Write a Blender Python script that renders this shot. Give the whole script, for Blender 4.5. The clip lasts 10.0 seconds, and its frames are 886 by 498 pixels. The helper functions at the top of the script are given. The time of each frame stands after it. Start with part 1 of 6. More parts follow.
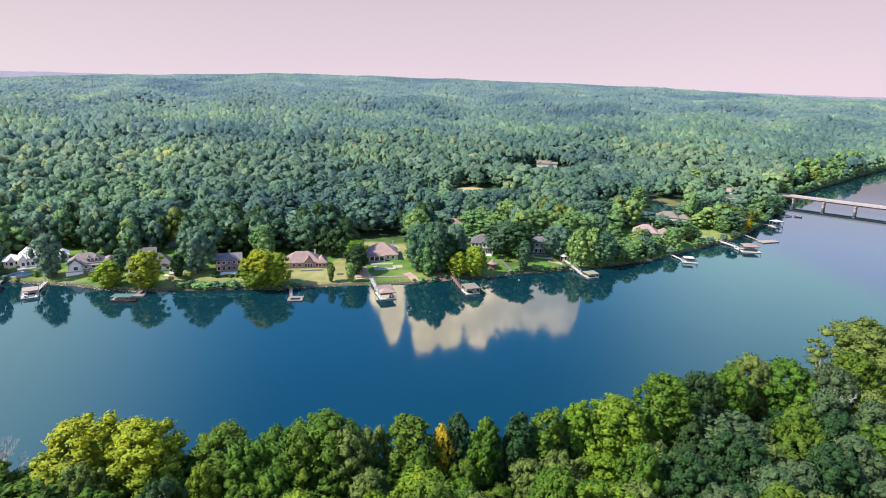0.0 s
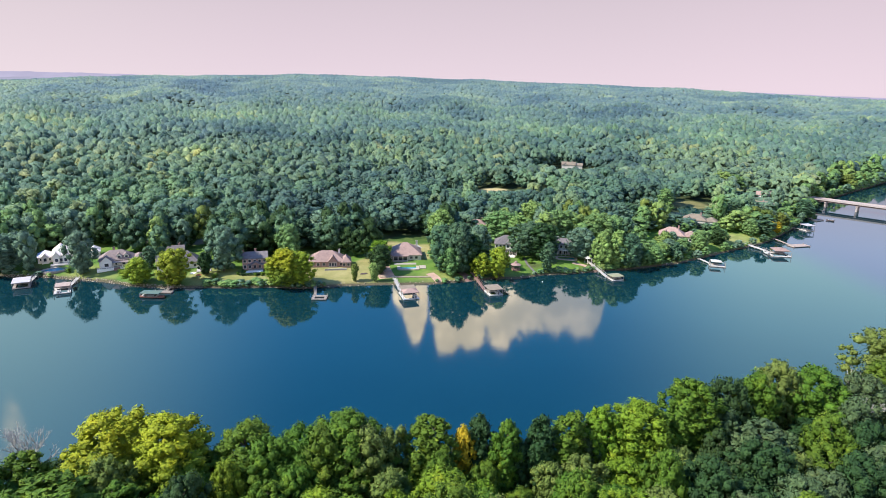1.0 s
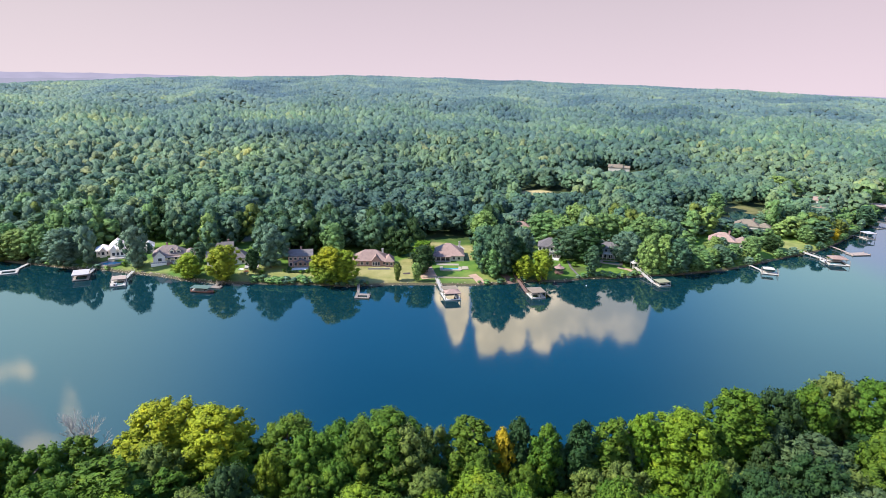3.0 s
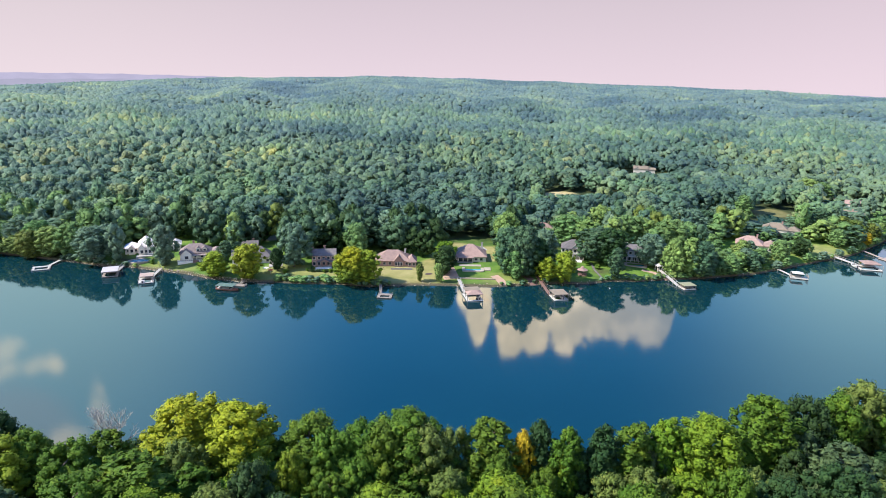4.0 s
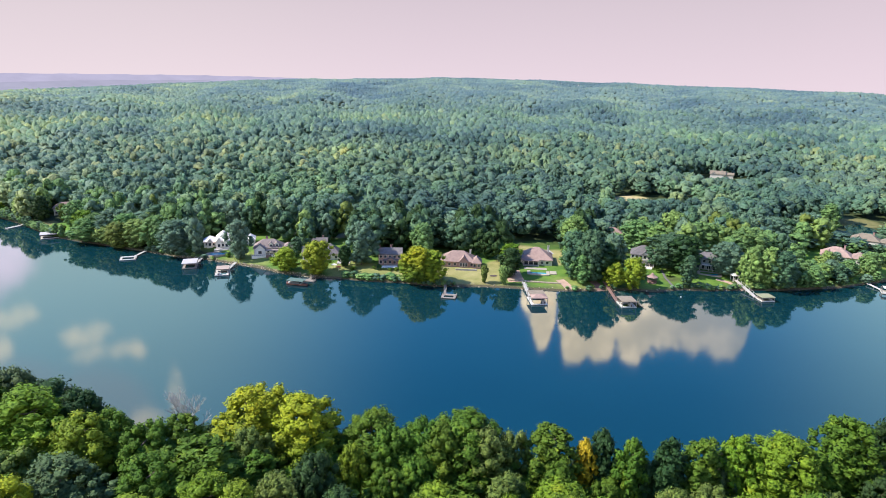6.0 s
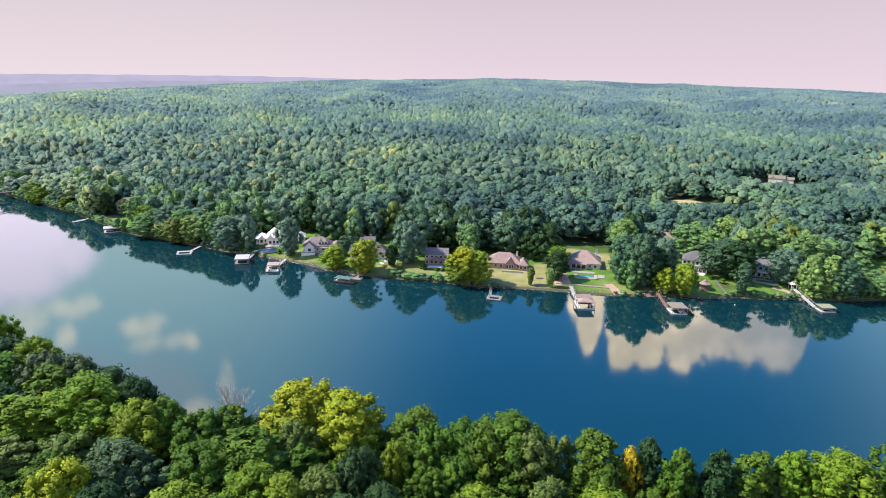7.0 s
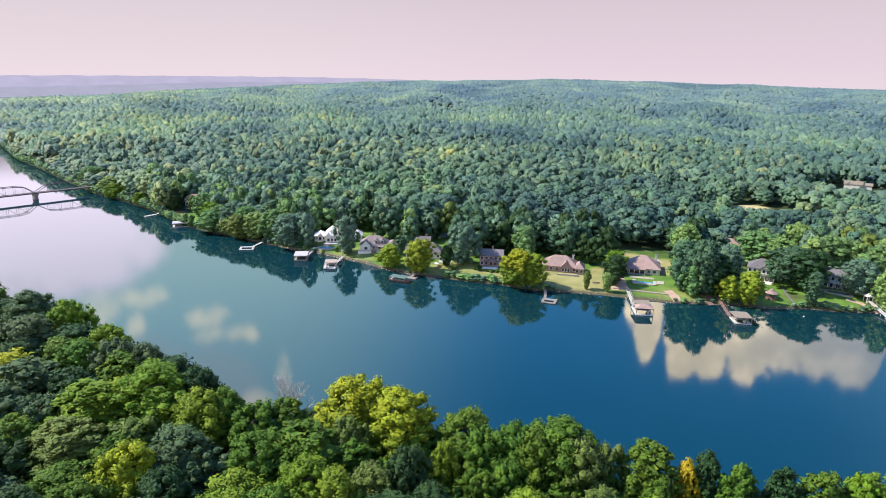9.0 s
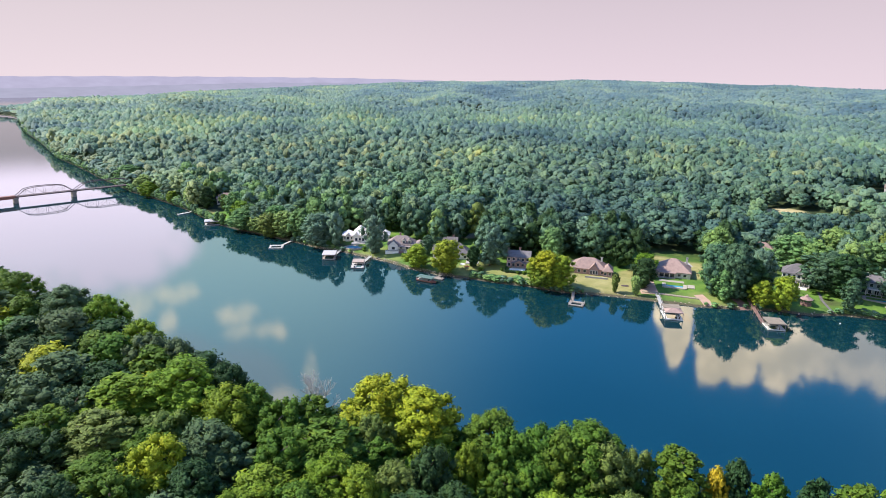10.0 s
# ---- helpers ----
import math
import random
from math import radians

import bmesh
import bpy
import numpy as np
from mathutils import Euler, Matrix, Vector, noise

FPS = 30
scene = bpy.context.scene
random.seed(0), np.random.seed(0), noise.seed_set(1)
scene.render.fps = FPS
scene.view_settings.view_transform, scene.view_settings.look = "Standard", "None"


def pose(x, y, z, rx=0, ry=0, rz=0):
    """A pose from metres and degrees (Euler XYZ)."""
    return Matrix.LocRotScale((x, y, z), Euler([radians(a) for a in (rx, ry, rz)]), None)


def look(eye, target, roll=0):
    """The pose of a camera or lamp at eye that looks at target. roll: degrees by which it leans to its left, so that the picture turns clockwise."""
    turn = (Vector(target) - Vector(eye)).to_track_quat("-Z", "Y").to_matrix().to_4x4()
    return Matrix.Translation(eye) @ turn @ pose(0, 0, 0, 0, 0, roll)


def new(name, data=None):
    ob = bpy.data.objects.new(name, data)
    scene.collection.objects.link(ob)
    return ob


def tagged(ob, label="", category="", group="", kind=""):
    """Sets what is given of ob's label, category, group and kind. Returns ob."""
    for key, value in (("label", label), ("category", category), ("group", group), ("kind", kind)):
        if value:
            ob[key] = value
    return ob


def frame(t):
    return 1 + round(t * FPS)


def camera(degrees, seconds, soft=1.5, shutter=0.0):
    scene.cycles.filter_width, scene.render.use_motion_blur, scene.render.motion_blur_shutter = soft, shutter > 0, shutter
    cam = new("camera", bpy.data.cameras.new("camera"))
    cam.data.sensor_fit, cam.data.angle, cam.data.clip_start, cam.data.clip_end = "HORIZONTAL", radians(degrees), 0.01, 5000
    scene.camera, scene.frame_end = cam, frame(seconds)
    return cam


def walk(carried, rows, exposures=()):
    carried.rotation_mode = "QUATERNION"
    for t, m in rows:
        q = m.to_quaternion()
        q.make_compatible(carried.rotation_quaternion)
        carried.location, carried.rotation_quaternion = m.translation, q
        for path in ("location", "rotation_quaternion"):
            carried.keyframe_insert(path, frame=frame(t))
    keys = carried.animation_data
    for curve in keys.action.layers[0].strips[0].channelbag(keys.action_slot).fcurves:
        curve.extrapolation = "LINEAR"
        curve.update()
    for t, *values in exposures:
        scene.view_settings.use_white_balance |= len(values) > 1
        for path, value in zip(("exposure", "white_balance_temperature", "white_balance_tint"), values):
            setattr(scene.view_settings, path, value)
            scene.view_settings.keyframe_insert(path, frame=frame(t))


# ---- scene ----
cam = camera(71.48, 10.0, soft=0.85)
EYE = Vector((0.0, 0.0, 100.0))
# seconds, turn to the left, pitch, roll in degrees
PATH = [
    (0.0, 0.00, -15.33, 1.16), (0.5, 0.93, -15.32, 1.16), (1.0, 2.26, -15.31, 1.17), (1.5, 3.66, -15.31, 1.19),
    (2.0, 4.75, -15.31, 1.19), (2.5, 5.68, -15.30, 1.19), (2.7, 5.91, -15.30, 1.19), (3.8, 8.13, -15.27, 1.18), (4.0, 8.55, -15.27, 1.18), (4.5, 9.91, -15.27, 1.19),
    (5.0, 11.36, -15.26, 1.19), (5.5, 12.88, -15.25, 1.19), (5.7, 13.63, -15.26, 1.19), (6.8, 18.42, -15.29, 1.21), (7.0, 19.32, -15.29, 1.21), (7.5, 20.89, -15.29, 1.20),
    (8.0, 22.14, -15.30, 1.20), (8.5, 23.38, -15.31, 1.18), (9.0, 24.62, -15.32, 1.15), (9.5, 25.83, -15.32, 1.14),
    (10.0, 27.23, -15.31, 1.15),
]


def heading(yaw, pitch):
    y, p = radians(yaw), radians(pitch)
    return EYE + Vector((-math.sin(y) * math.cos(p), math.cos(y) * math.cos(p), math.sin(p)))


walk(cam, [(t, look(EYE, heading(y, p), r)) for t, y, p, r in PATH], exposures=[(0.0, 0.72, 5810, 12), (10.0, 0.72, 5810, 12)])

# ---------------------------------------------------------------- world and sun
SUN_AZ, SUN_EL = radians(-107), radians(46)      # turned from +y to the right; height over the horizon
sun = new("sun", bpy.data.lights.new("sun", "SUN"))
sun.data.energy, sun.data.angle, sun.data.color = 5.0, radians(0.6), (1.0, 0.92, 0.76)
sun_way = Vector((math.sin(SUN_AZ) * math.cos(SUN_EL), math.cos(SUN_AZ) * math.cos(SUN_EL), math.sin(SUN_EL)))
sun.matrix_world = look(sun_way * 300, (0, 0, 0))

# cumulus heaps: bearing, height in the sky, half width and half height, in degrees
CLOUDS = [(-4.9, 20.2, 1.35, 3.8), (-5.5, 16.5, 2.0, 5.6), (-0.4, 17.0, 2.8, 7.6), (2.6, 16.8, 3.6, 7.2), (5.4, 16.5, 3.2, 6.9), (8.4, 16.5, 4.6, 6.5), (11.2, 17.0, 2.4, 5.8), (-1.4, 21.0, 2.1, 4.3),
          (0.7, 20.9, 2.0, 3.9), (3.6, 20.3, 2.3, 4.1), (6.8, 19.4, 2.0, 3.6), (12.0, 19.2, 1.4, 3.6), (-11.2, 16.6, 2.6, 2.5), (95, 25, 16, 9), (150, 20, 18, 8)]
# thin ragged cloud low in the west, and a faint sheet above it
VEILS = [(-72, 10.5, 16, 8.0), (-60, 11.0, 8, 6.6), (-55, 12.5, 5.5, 5.0), (-140, 24, 20, 9)]
SHEETS = [(-47, 28.5, 5.5, 6.0), (-52, 29, 6, 8)]
WISPS = [(-46.8, 20.7, 1.9, 1.0), (-45.2, 22.2, 3.0, 0.75), (-43.0, 22.3, 0.9, 0.9), (-40.3, 26.2, 0.8, 2.0), (-43.2, 28.2, 1.6, 1.0), (-52.0, 18.2, 2.0, 0.9), (-55.6, 18.9, 1.7, 1.5), (-52.7, 20.6, 0.8, 1.2)]


def build_world():
    w = bpy.data.worlds.new("sky")
    scene.world = w
    w.use_nodes = True
    nt = w.node_tree
    nt.nodes.clear()
    N, L = nt.nodes.new, nt.links.new

    def calc(op, a, b=None, c=None):
        n = N("ShaderNodeMath")
        n.operation = op
        for i, v in enumerate((a, b, c)):
            if v is None:
                continue
            if isinstance(v, (int, float)):
                n.inputs[i].default_value = v
            else:
                L(v, n.inputs[i])
        return n.outputs[0]

    def ramp(v, lo, hi, a=0.0, b=1.0, smooth=True):
        n = N("ShaderNodeMapRange")
        n.interpolation_type = "SMOOTHSTEP" if smooth else "LINEAR"
        L(v, n.inputs[0])
        for i, k in enumerate((lo, hi, a, b)):
            n.inputs[i + 1].default_value = k
        return n.outputs[0]

    def blend(f, a, b):
        n = N("ShaderNodeMix")
        n.data_type = "RGBA"
        L(f, n.inputs[0])
        for k, v in ((6, a), (7, b)):
            if isinstance(v, tuple):
                n.inputs[k].default_value = (*v, 1)
            else:
                L(v, n.inputs[k])
        return n.outputs[2]

    sky = N("ShaderNodeTexSky")
    sky.sky_type, sky.sun_disc = "NISHITA", False
    sky.sun_elevation, sky.sun_rotation = SUN_EL, SUN_AZ
    sky.air_density, sky.dust_density, sky.ozone_density = 1.0, 0.6, 3.0
    gain = N("ShaderNodeVectorMath")
    gain.operation = "SCALE"
    L(sky.outputs[0], gain.inputs[0])
    gain.inputs["Scale"].default_value = SKY_GAIN
    co = N("ShaderNodeTexCoord").outputs["Generated"]
    sep = N("ShaderNodeSeparateXYZ")
    L(co, sep.inputs[0])
    el = calc("MULTIPLY", calc("ARCSINE", sep.outputs[2]), 57.2958)
    az = calc("MULTIPLY", calc("ARCTAN2", sep.outputs[0], sep.outputs[1]), 57.2958)
    tint = N("ShaderNodeVectorMath")
    tint.operation = "MULTIPLY"
    L(gain.outputs[0], tint.inputs[0])
    # the sky deepens towards the zenith
    L(blend(ramp(el, 32, 70), SKY_TINT, ZENITH_TINT), tint.inputs[1])
    # humid air: the sky pales and turns rosy towards the horizon
    depth = calc("ADD", ramp(az, 6, 30, 5.0, 11.0), calc("MULTIPLY", ramp(calc("MULTIPLY", az, -1.0), 12, 44), 15.0))
    haze = calc("EXPONENT", calc("DIVIDE", calc("MULTIPLY", calc("MAXIMUM", calc("SUBTRACT", el, 7.5), 0.0), -1.0), calc("MULTIPLY", depth, 0.38)))
    pale = calc("EXPONENT", calc("DIVIDE", calc("MULTIPLY", calc("MAXIMUM", calc("SUBTRACT", el, 8.0), 0.0), -1.0), calc("MULTIPLY", depth, 1.15)))
    col = blend(calc("MULTIPLY", pale, 0.9), tint.outputs[0], blend(ramp(az, 8, 27), blend(ramp(calc("MULTIPLY", az, -1.0), 14, 42), PALE_BLUE, PALE_TEAL), blend(ramp(calc("SUBTRACT", el, calc("MULTIPLY", calc("SUBTRACT", az, 28.0), 0.25)), 11.8, 14.2), PALE_LILAC, PALE_TEAL)))
    low = blend(ramp(el, 0.0, 7.8, smooth=False), HAZE, HAZE_TOP)
    col = blend(calc("MULTIPLY", haze, 0.97), col, low)

    def heaps(table):
        heap = None
        for a0, e0, ra, re in table:
            da = calc("DIVIDE", calc("SUBTRACT", az, a0), ra)
            de = calc("DIVIDE", calc("SUBTRACT", el, e0), re)
            m = calc("SUBTRACT", 1.0, calc("ADD", calc("MULTIPLY", da, da), calc("MULTIPLY", de, de)))
            heap = m if heap is None else calc("SMOOTH_MAX", heap, m, 0.2)
        return calc("MAXIMUM", heap, -3.0)

    def billow(scale, detail):
        nz = N("ShaderNodeTexNoise")
        nz.inputs["Scale"].default_value, nz.inputs["Detail"].default_value, nz.inputs["Roughness"].default_value = scale, detail, 0.55
        L(co, nz.inputs["Vector"])
        return nz.outputs[0]

    # cumulus with a billowing outline
    nz, soft = billow(19, 5), billow(13, 6)
    body = calc("ADD", heaps(CLOUDS), calc("MULTIPLY", calc("SUBTRACT", billow(38, 6), 0.5), 1.3))
    mask = ramp(body, 0.0, 0.26)
    cloud = blend(ramp(nz, 0.38, 0.68), CLOUD_DARK, CLOUD_LIGHT)
    col = blend(calc("MULTIPLY", mask, ramp(az, -2, 14, 0.92, 0.4)), col, cloud)
    body = calc("ADD", heaps(SHEETS), calc("MULTIPLY", calc("SUBTRACT", soft, 0.5), 0.8))
    col = blend(calc("MULTIPLY", ramp(body, -0.1, 0.6), 0.6), col, SHEET)
    body = calc("ADD", heaps(VEILS), calc("MULTIPLY", calc("SUBTRACT", soft, 0.5), 2.0))
    col = blend(calc("MULTIPLY", calc("MULTIPLY", ramp(body, -0.4, 0.6), 0.9), ramp(el, 5.8, 8.4)), col, VEIL)
    body = calc("ADD", heaps(WISPS), calc("MULTIPLY", calc("SUBTRACT", billow(30, 7), 0.5), 4.2))
    col = blend(calc("MULTIPLY", ramp(body, -0.6, 2.4), 0.5), col, CLOUD_LIGHT)
    bg = N("ShaderNodeBackground")
    L(col, bg.inputs[0])
    out = N("ShaderNodeOutputWorld")
    L(bg.outputs[0], out.inputs[0])


SKY_GAIN = 0.115
SKY_TINT = (0.20, 0.84, 1.26)
ZENITH_TINT = (0.24, 0.80, 2.0)
HAZE, HAZE_TOP = (0.530, 0.405, 0.394), (0.434, 0.337, 0.327)
CLOUD_DARK, CLOUD_LIGHT = (1.75, 1.36, 0.80), (3.1, 2.35, 1.35)
PALE_BLUE = (0.46, 0.80, 0.94)
PALE_LILAC = (1.15, 1.16, 1.38)
PALE_TEAL = (1.16, 1.62, 1.22)
VEIL = (1.66, 1.36, 1.46)
SHEET = (0.74, 0.78, 0.78)
build_world()

# ---------------------------------------------------------------- materials
MATS = {}


def material(name):
    m = bpy.data.materials.new(name)
    m.use_nodes = True
    m.node_tree.nodes.clear()
    MATS[name] = m
    return m, m.node_tree.nodes.new, m.node_tree.links.new


def value_ramp(N, L, source, stops):
    n = N("ShaderNodeValToRGB")
    cr = n.color_ramp
    while len(cr.elements) < len(stops):
        cr.elements.new(0.5)
    for e, (p, c) in zip(cr.elements, stops):
        e.position, e.color = p, (*c, 1)
    L(source, n.inputs[0])
    return n.outputs[0]


def noise_at(N, L, vec, scale, detail=3.0, rough=0.55):
    n = N("ShaderNodeTexNoise")
    n.inputs["Scale"].default_value, n.inputs["Detail"].default_value, n.inputs["Roughness"].default_value = scale, detail, rough
    L(vec, n.inputs["Vector"])
    return n.outputs[0]


def mixed(N, L, f, a, b, kind="MIX"):
    n = N("ShaderNodeMix")
    n.data_type, n.blend_type = "RGBA", kind
    for k, v in ((0, f), (6, a), (7, b)):
        if isinstance(v, (int, float)):
            n.inputs[k].default_value = v
        elif isinstance(v, tuple):
            n.inputs[k].default_value = (*v, 1)
        else:
            L(v, n.inputs[k])
    return n.outputs[2]


def surface(name, colour, rough=0.7, vary=0.18, scale=1.5, bump=0.15, metal=0.0, fine=9.0, gloss=0.4):
    """A plain weathered surface: stains at one scale, grain at another, a little relief."""
    m, N, L = material(name)
    co = N("ShaderNodeTexCoord").outputs["Object"]
    big, small = noise_at(N, L, co, scale, 4), noise_at(N, L, co, fine * scale, 3)
    dark, light = tuple(c * (1 - vary) for c in colour), tuple(min(1, c * (1 + vary)) for c in colour)
    c = value_ramp(N, L, big, [(0.3, dark), (0.7, light)])
    c = mixed(N, L, 0.25, c, value_ramp(N, L, small, [(0.3, dark), (0.7, light)]))
    oi = N("ShaderNodeObjectInfo")
    hs = N("ShaderNodeHueSaturation")
    mr = N("ShaderNodeMapRange")
    L(oi.outputs["Random"], mr.inputs[0])
    mr.inputs[3].default_value, mr.inputs[4].default_value = 0.9, 1.1
    L(mr.outputs[0], hs.inputs["Value"])
    L(c, hs.inputs["Color"])
    p = N("ShaderNodeBsdfPrincipled")
    L(hs.outputs[0], p.inputs["Base Color"])
    p.inputs["Roughness"].default_value, p.inputs["Metallic"].default_value = rough, metal
    p.inputs["Specular IOR Level"].default_value = gloss
    b = N("ShaderNodeBump")
    b.inputs["Strength"].default_value, b.inputs["Distance"].default_value = bump, 0.03
    L(small, b.inputs["Height"])
    L(b.outputs[0], p.inputs["Normal"])
    o = N("ShaderNodeOutputMaterial")
    L(p.outputs[0], o.inputs[0])
    return m


def foliage(name, colour, warm, wild=0.0, gloss=0.12, sheen=0.0, low=None):
    """Leaves: each clump, each tree and each part of the crown a little different; light shines through."""
    m, N, L = material(name)
    geo = N("ShaderNodeNewGeometry")
    oi = N("ShaderNodeObjectInfo")
    co = geo.outputs["Position"]
    patch = noise_at(N, L, co, 0.35, 2)
    c = value_ramp(N, L, patch, [(0.3, tuple(k * 0.72 for k in colour)), (0.55, colour), (0.8, warm)])
    if low:
        # the crown turns from its top downwards
        tc, up = N("ShaderNodeTexCoord"), N("ShaderNodeSeparateXYZ")
        L(tc.outputs["Object"], up.inputs[0])
        ragged = N("ShaderNodeMath")
        ragged.operation = "MULTIPLY_ADD"
        L(noise_at(N, L, tc.outputs["Object"], 0.3, 2), ragged.inputs[0])
        ragged.inputs[1].default_value = 14.0
        L(up.outputs[2], ragged.inputs[2])
        turned = N("ShaderNodeMapRange")
        L(ragged.outputs[0], turned.inputs[0])
        turned.inputs[1].default_value, turned.inputs[2].default_value = 17.5, 27.0
        c = mixed(N, L, turned.outputs[0], low, c)
    conifer_haze = None
    if wild:
        kind, pine_haze = N("ShaderNodeAttribute"), N("ShaderNodeAttribute")
        kind.attribute_name, pine_haze.attribute_name = "species", "conifer_haze"
        conifer_haze = pine_haze.outputs["Fac"]
        c2 = value_ramp(N, L, kind.outputs["Fac"], [(0.0, tuple(k * 0.5 for k in colour)), (0.4, colour), (0.75, tuple(k * 1.3 for k in colour)), (1.0, warm)])
        c = mixed(N, L, wild, c, c2)
        # conifer tint that doubles as distance haze, put into the leaf colour
        hazy_needles = value_ramp(N, L, kind.outputs["Fac"], [(0.0, (0.070, 0.120, 0.126)), (0.5, (0.116, 0.166, 0.145)), (1.0, (0.195, 0.225, 0.135))])
        c = mixed(N, L, conifer_haze, c, hazy_needles)
        stand = value_ramp(N, L, noise_at(N, L, co, 0.0055, 3), [(0.34, (0.58, 0.66, 0.80)), (0.48, (0.95, 0.98, 1.02)), (0.66, (1.5, 1.38, 1.10))])
        c = mixed(N, L, 1.0, c, stand, "MULTIPLY")
        knot = value_ramp(N, L, noise_at(N, L, co, 0.021, 2), [(0.34, (0.70, 0.78, 0.90)), (0.5, (1.0, 1.0, 1.0)), (0.68, (1.3, 1.22, 1.0))])
        c = mixed(N, L, 0.8, c, knot, "MULTIPLY")
    dapple = value_ramp(N, L, noise_at(N, L, co, 0.8 if wild else 2.2, 2, 0.6), [(0.34, (0.66, 0.70, 0.76)), (0.5, (1.0, 1.0, 1.0)), (0.68, (1.34, 1.28, 1.16))])
    c = mixed(N, L, 0.8, c, dapple, "MULTIPLY")
    hs = N("ShaderNodeHueSaturation")
    for src, key, lo, hi in ((geo.outputs["Random Per Island"], "Value", 0.88 if wild else 0.84, 1.14 if wild else 1.2), (oi.outputs["Random"], "Hue", 0.485, 0.515)):
        mr = N("ShaderNodeMapRange")
        L(src, mr.inputs[0])
        mr.inputs[3].default_value, mr.inputs[4].default_value = lo, hi
        L(mr.outputs[0], hs.inputs[key])
    L(c, hs.inputs["Color"])
    p = N("ShaderNodeBsdfPrincipled")
    L(hs.outputs[0], p.inputs["Base Color"])
    p.inputs["Roughness"].default_value = 0.55
    p.inputs["Specular IOR Level"].default_value = gloss
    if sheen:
        # bluish sheen, strongest on far crowns, imitates haze over the woods
        haze_sheen = N("ShaderNodeMapRange")
        L(conifer_haze, haze_sheen.inputs[0])
        haze_sheen.inputs[3].default_value, haze_sheen.inputs[4].default_value = sheen * 0.4, sheen
        L(haze_sheen.outputs[0], p.inputs["Sheen Weight"])
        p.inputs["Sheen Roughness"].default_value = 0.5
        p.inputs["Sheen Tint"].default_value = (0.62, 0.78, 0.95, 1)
    b = N("ShaderNodeBump")
    b.inputs["Strength"].default_value, b.inputs["Distance"].default_value = (0.8, 1.4) if wild else (0.75, 0.7)
    L(noise_at(N, L, co, 0.6 if wild else 1.5, 3, 0.65), b.inputs["Height"])
    L(b.outputs[0], p.inputs["Normal"])
    tr = N("ShaderNodeBsdfTranslucent")
    L(mixed(N, L, 0.3, hs.outputs[0], (0.19, 0.30, 0.04)), tr.inputs[0])
    mx = N("ShaderNodeMixShader")
    mx.inputs[0].default_value = 0.12
    L(p.outputs[0], mx.inputs[1])
    L(tr.outputs[0], mx.inputs[2])
    o = N("ShaderNodeOutputMaterial")
    L(mx.outputs[0], o.inputs[0])
    return m


LEAF = {
    "green": foliage("leaf_green", (0.080, 0.142, 0.013), (0.165, 0.222, 0.016)),
    "lime": foliage("leaf_lime", (0.140, 0.212, 0.013), (0.235, 0.275, 0.014)),
    "yellow": foliage("leaf_yellow", (0.27, 0.30, 0.012), (0.47, 0.43, 0.013), low=(0.085, 0.145, 0.013)),
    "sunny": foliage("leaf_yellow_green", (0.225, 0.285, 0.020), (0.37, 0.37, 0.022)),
    "oak": foliage("leaf_oak", (0.074, 0.138, 0.070), (0.130, 0.19, 0.080)),
    "teal": foliage("leaf_dull_green", (0.130, 0.204, 0.126), (0.20, 0.265, 0.14)),
    "meadow": foliage("leaf_mid_green", (0.145, 0.25, 0.078), (0.215, 0.31, 0.085)),
    "willow": foliage("leaf_willow", (0.21, 0.30, 0.078), (0.30, 0.36, 0.09)),
    "gold": foliage("leaf_gold", (0.46, 0.36, 0.015), (0.60, 0.46, 0.02)),
    "blue": foliage("leaf_blue_green", (0.082, 0.120, 0.047), (0.132, 0.166, 0.058)),
    "dark": foliage("leaf_dark", (0.034, 0.068, 0.020), (0.058, 0.098, 0.024)),
    "pale": foliage("leaf_pale", (0.130, 0.170, 0.034), (0.23, 0.255, 0.05)),
}
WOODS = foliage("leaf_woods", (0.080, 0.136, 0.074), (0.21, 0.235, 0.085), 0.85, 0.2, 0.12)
BARK = surface("bark", (0.13, 0.10, 0.075), 0.9, 0.35, 3.0, 0.5)
DEAD = surface("dead_wood", (0.42, 0.38, 0.33), 0.85, 0.2, 3.0, 0.4)


def water_material():
    m, N, L = material("river_water")
    co = N("ShaderNodeNewGeometry").outputs["Position"]
    deep = value_ramp(N, L, noise_at(N, L, co, 0.012, 3), [(0.3, (0.003, 0.023, 0.030)), (0.7, (0.004, 0.029, 0.037))])
    d = N("ShaderNodeBsdfDiffuse")
    L(deep, d.inputs[0])
    g = N("ShaderNodeBsdfGlossy")
    g.inputs["Roughness"].default_value = 0.045
    b = N("ShaderNodeBump")
    b.inputs["Strength"].default_value, b.inputs["Distance"].default_value = 0.06, 0.05
    L(noise_at(N, L, co, 0.5, 3), b.inputs["Height"])
    L(b.outputs[0], g.inputs["Normal"])
    fr = N("ShaderNodeFresnel")
    fr.inputs[0].default_value = 2.1
    mx = N("ShaderNodeMixShader")
    L(fr.outputs[0], mx.inputs[0])
    L(d.outputs[0], mx.inputs[1])
    L(g.outputs[0], mx.inputs[2])
    o = N("ShaderNodeOutputMaterial")
    L(mx.outputs[0], o.inputs[0])
    return m


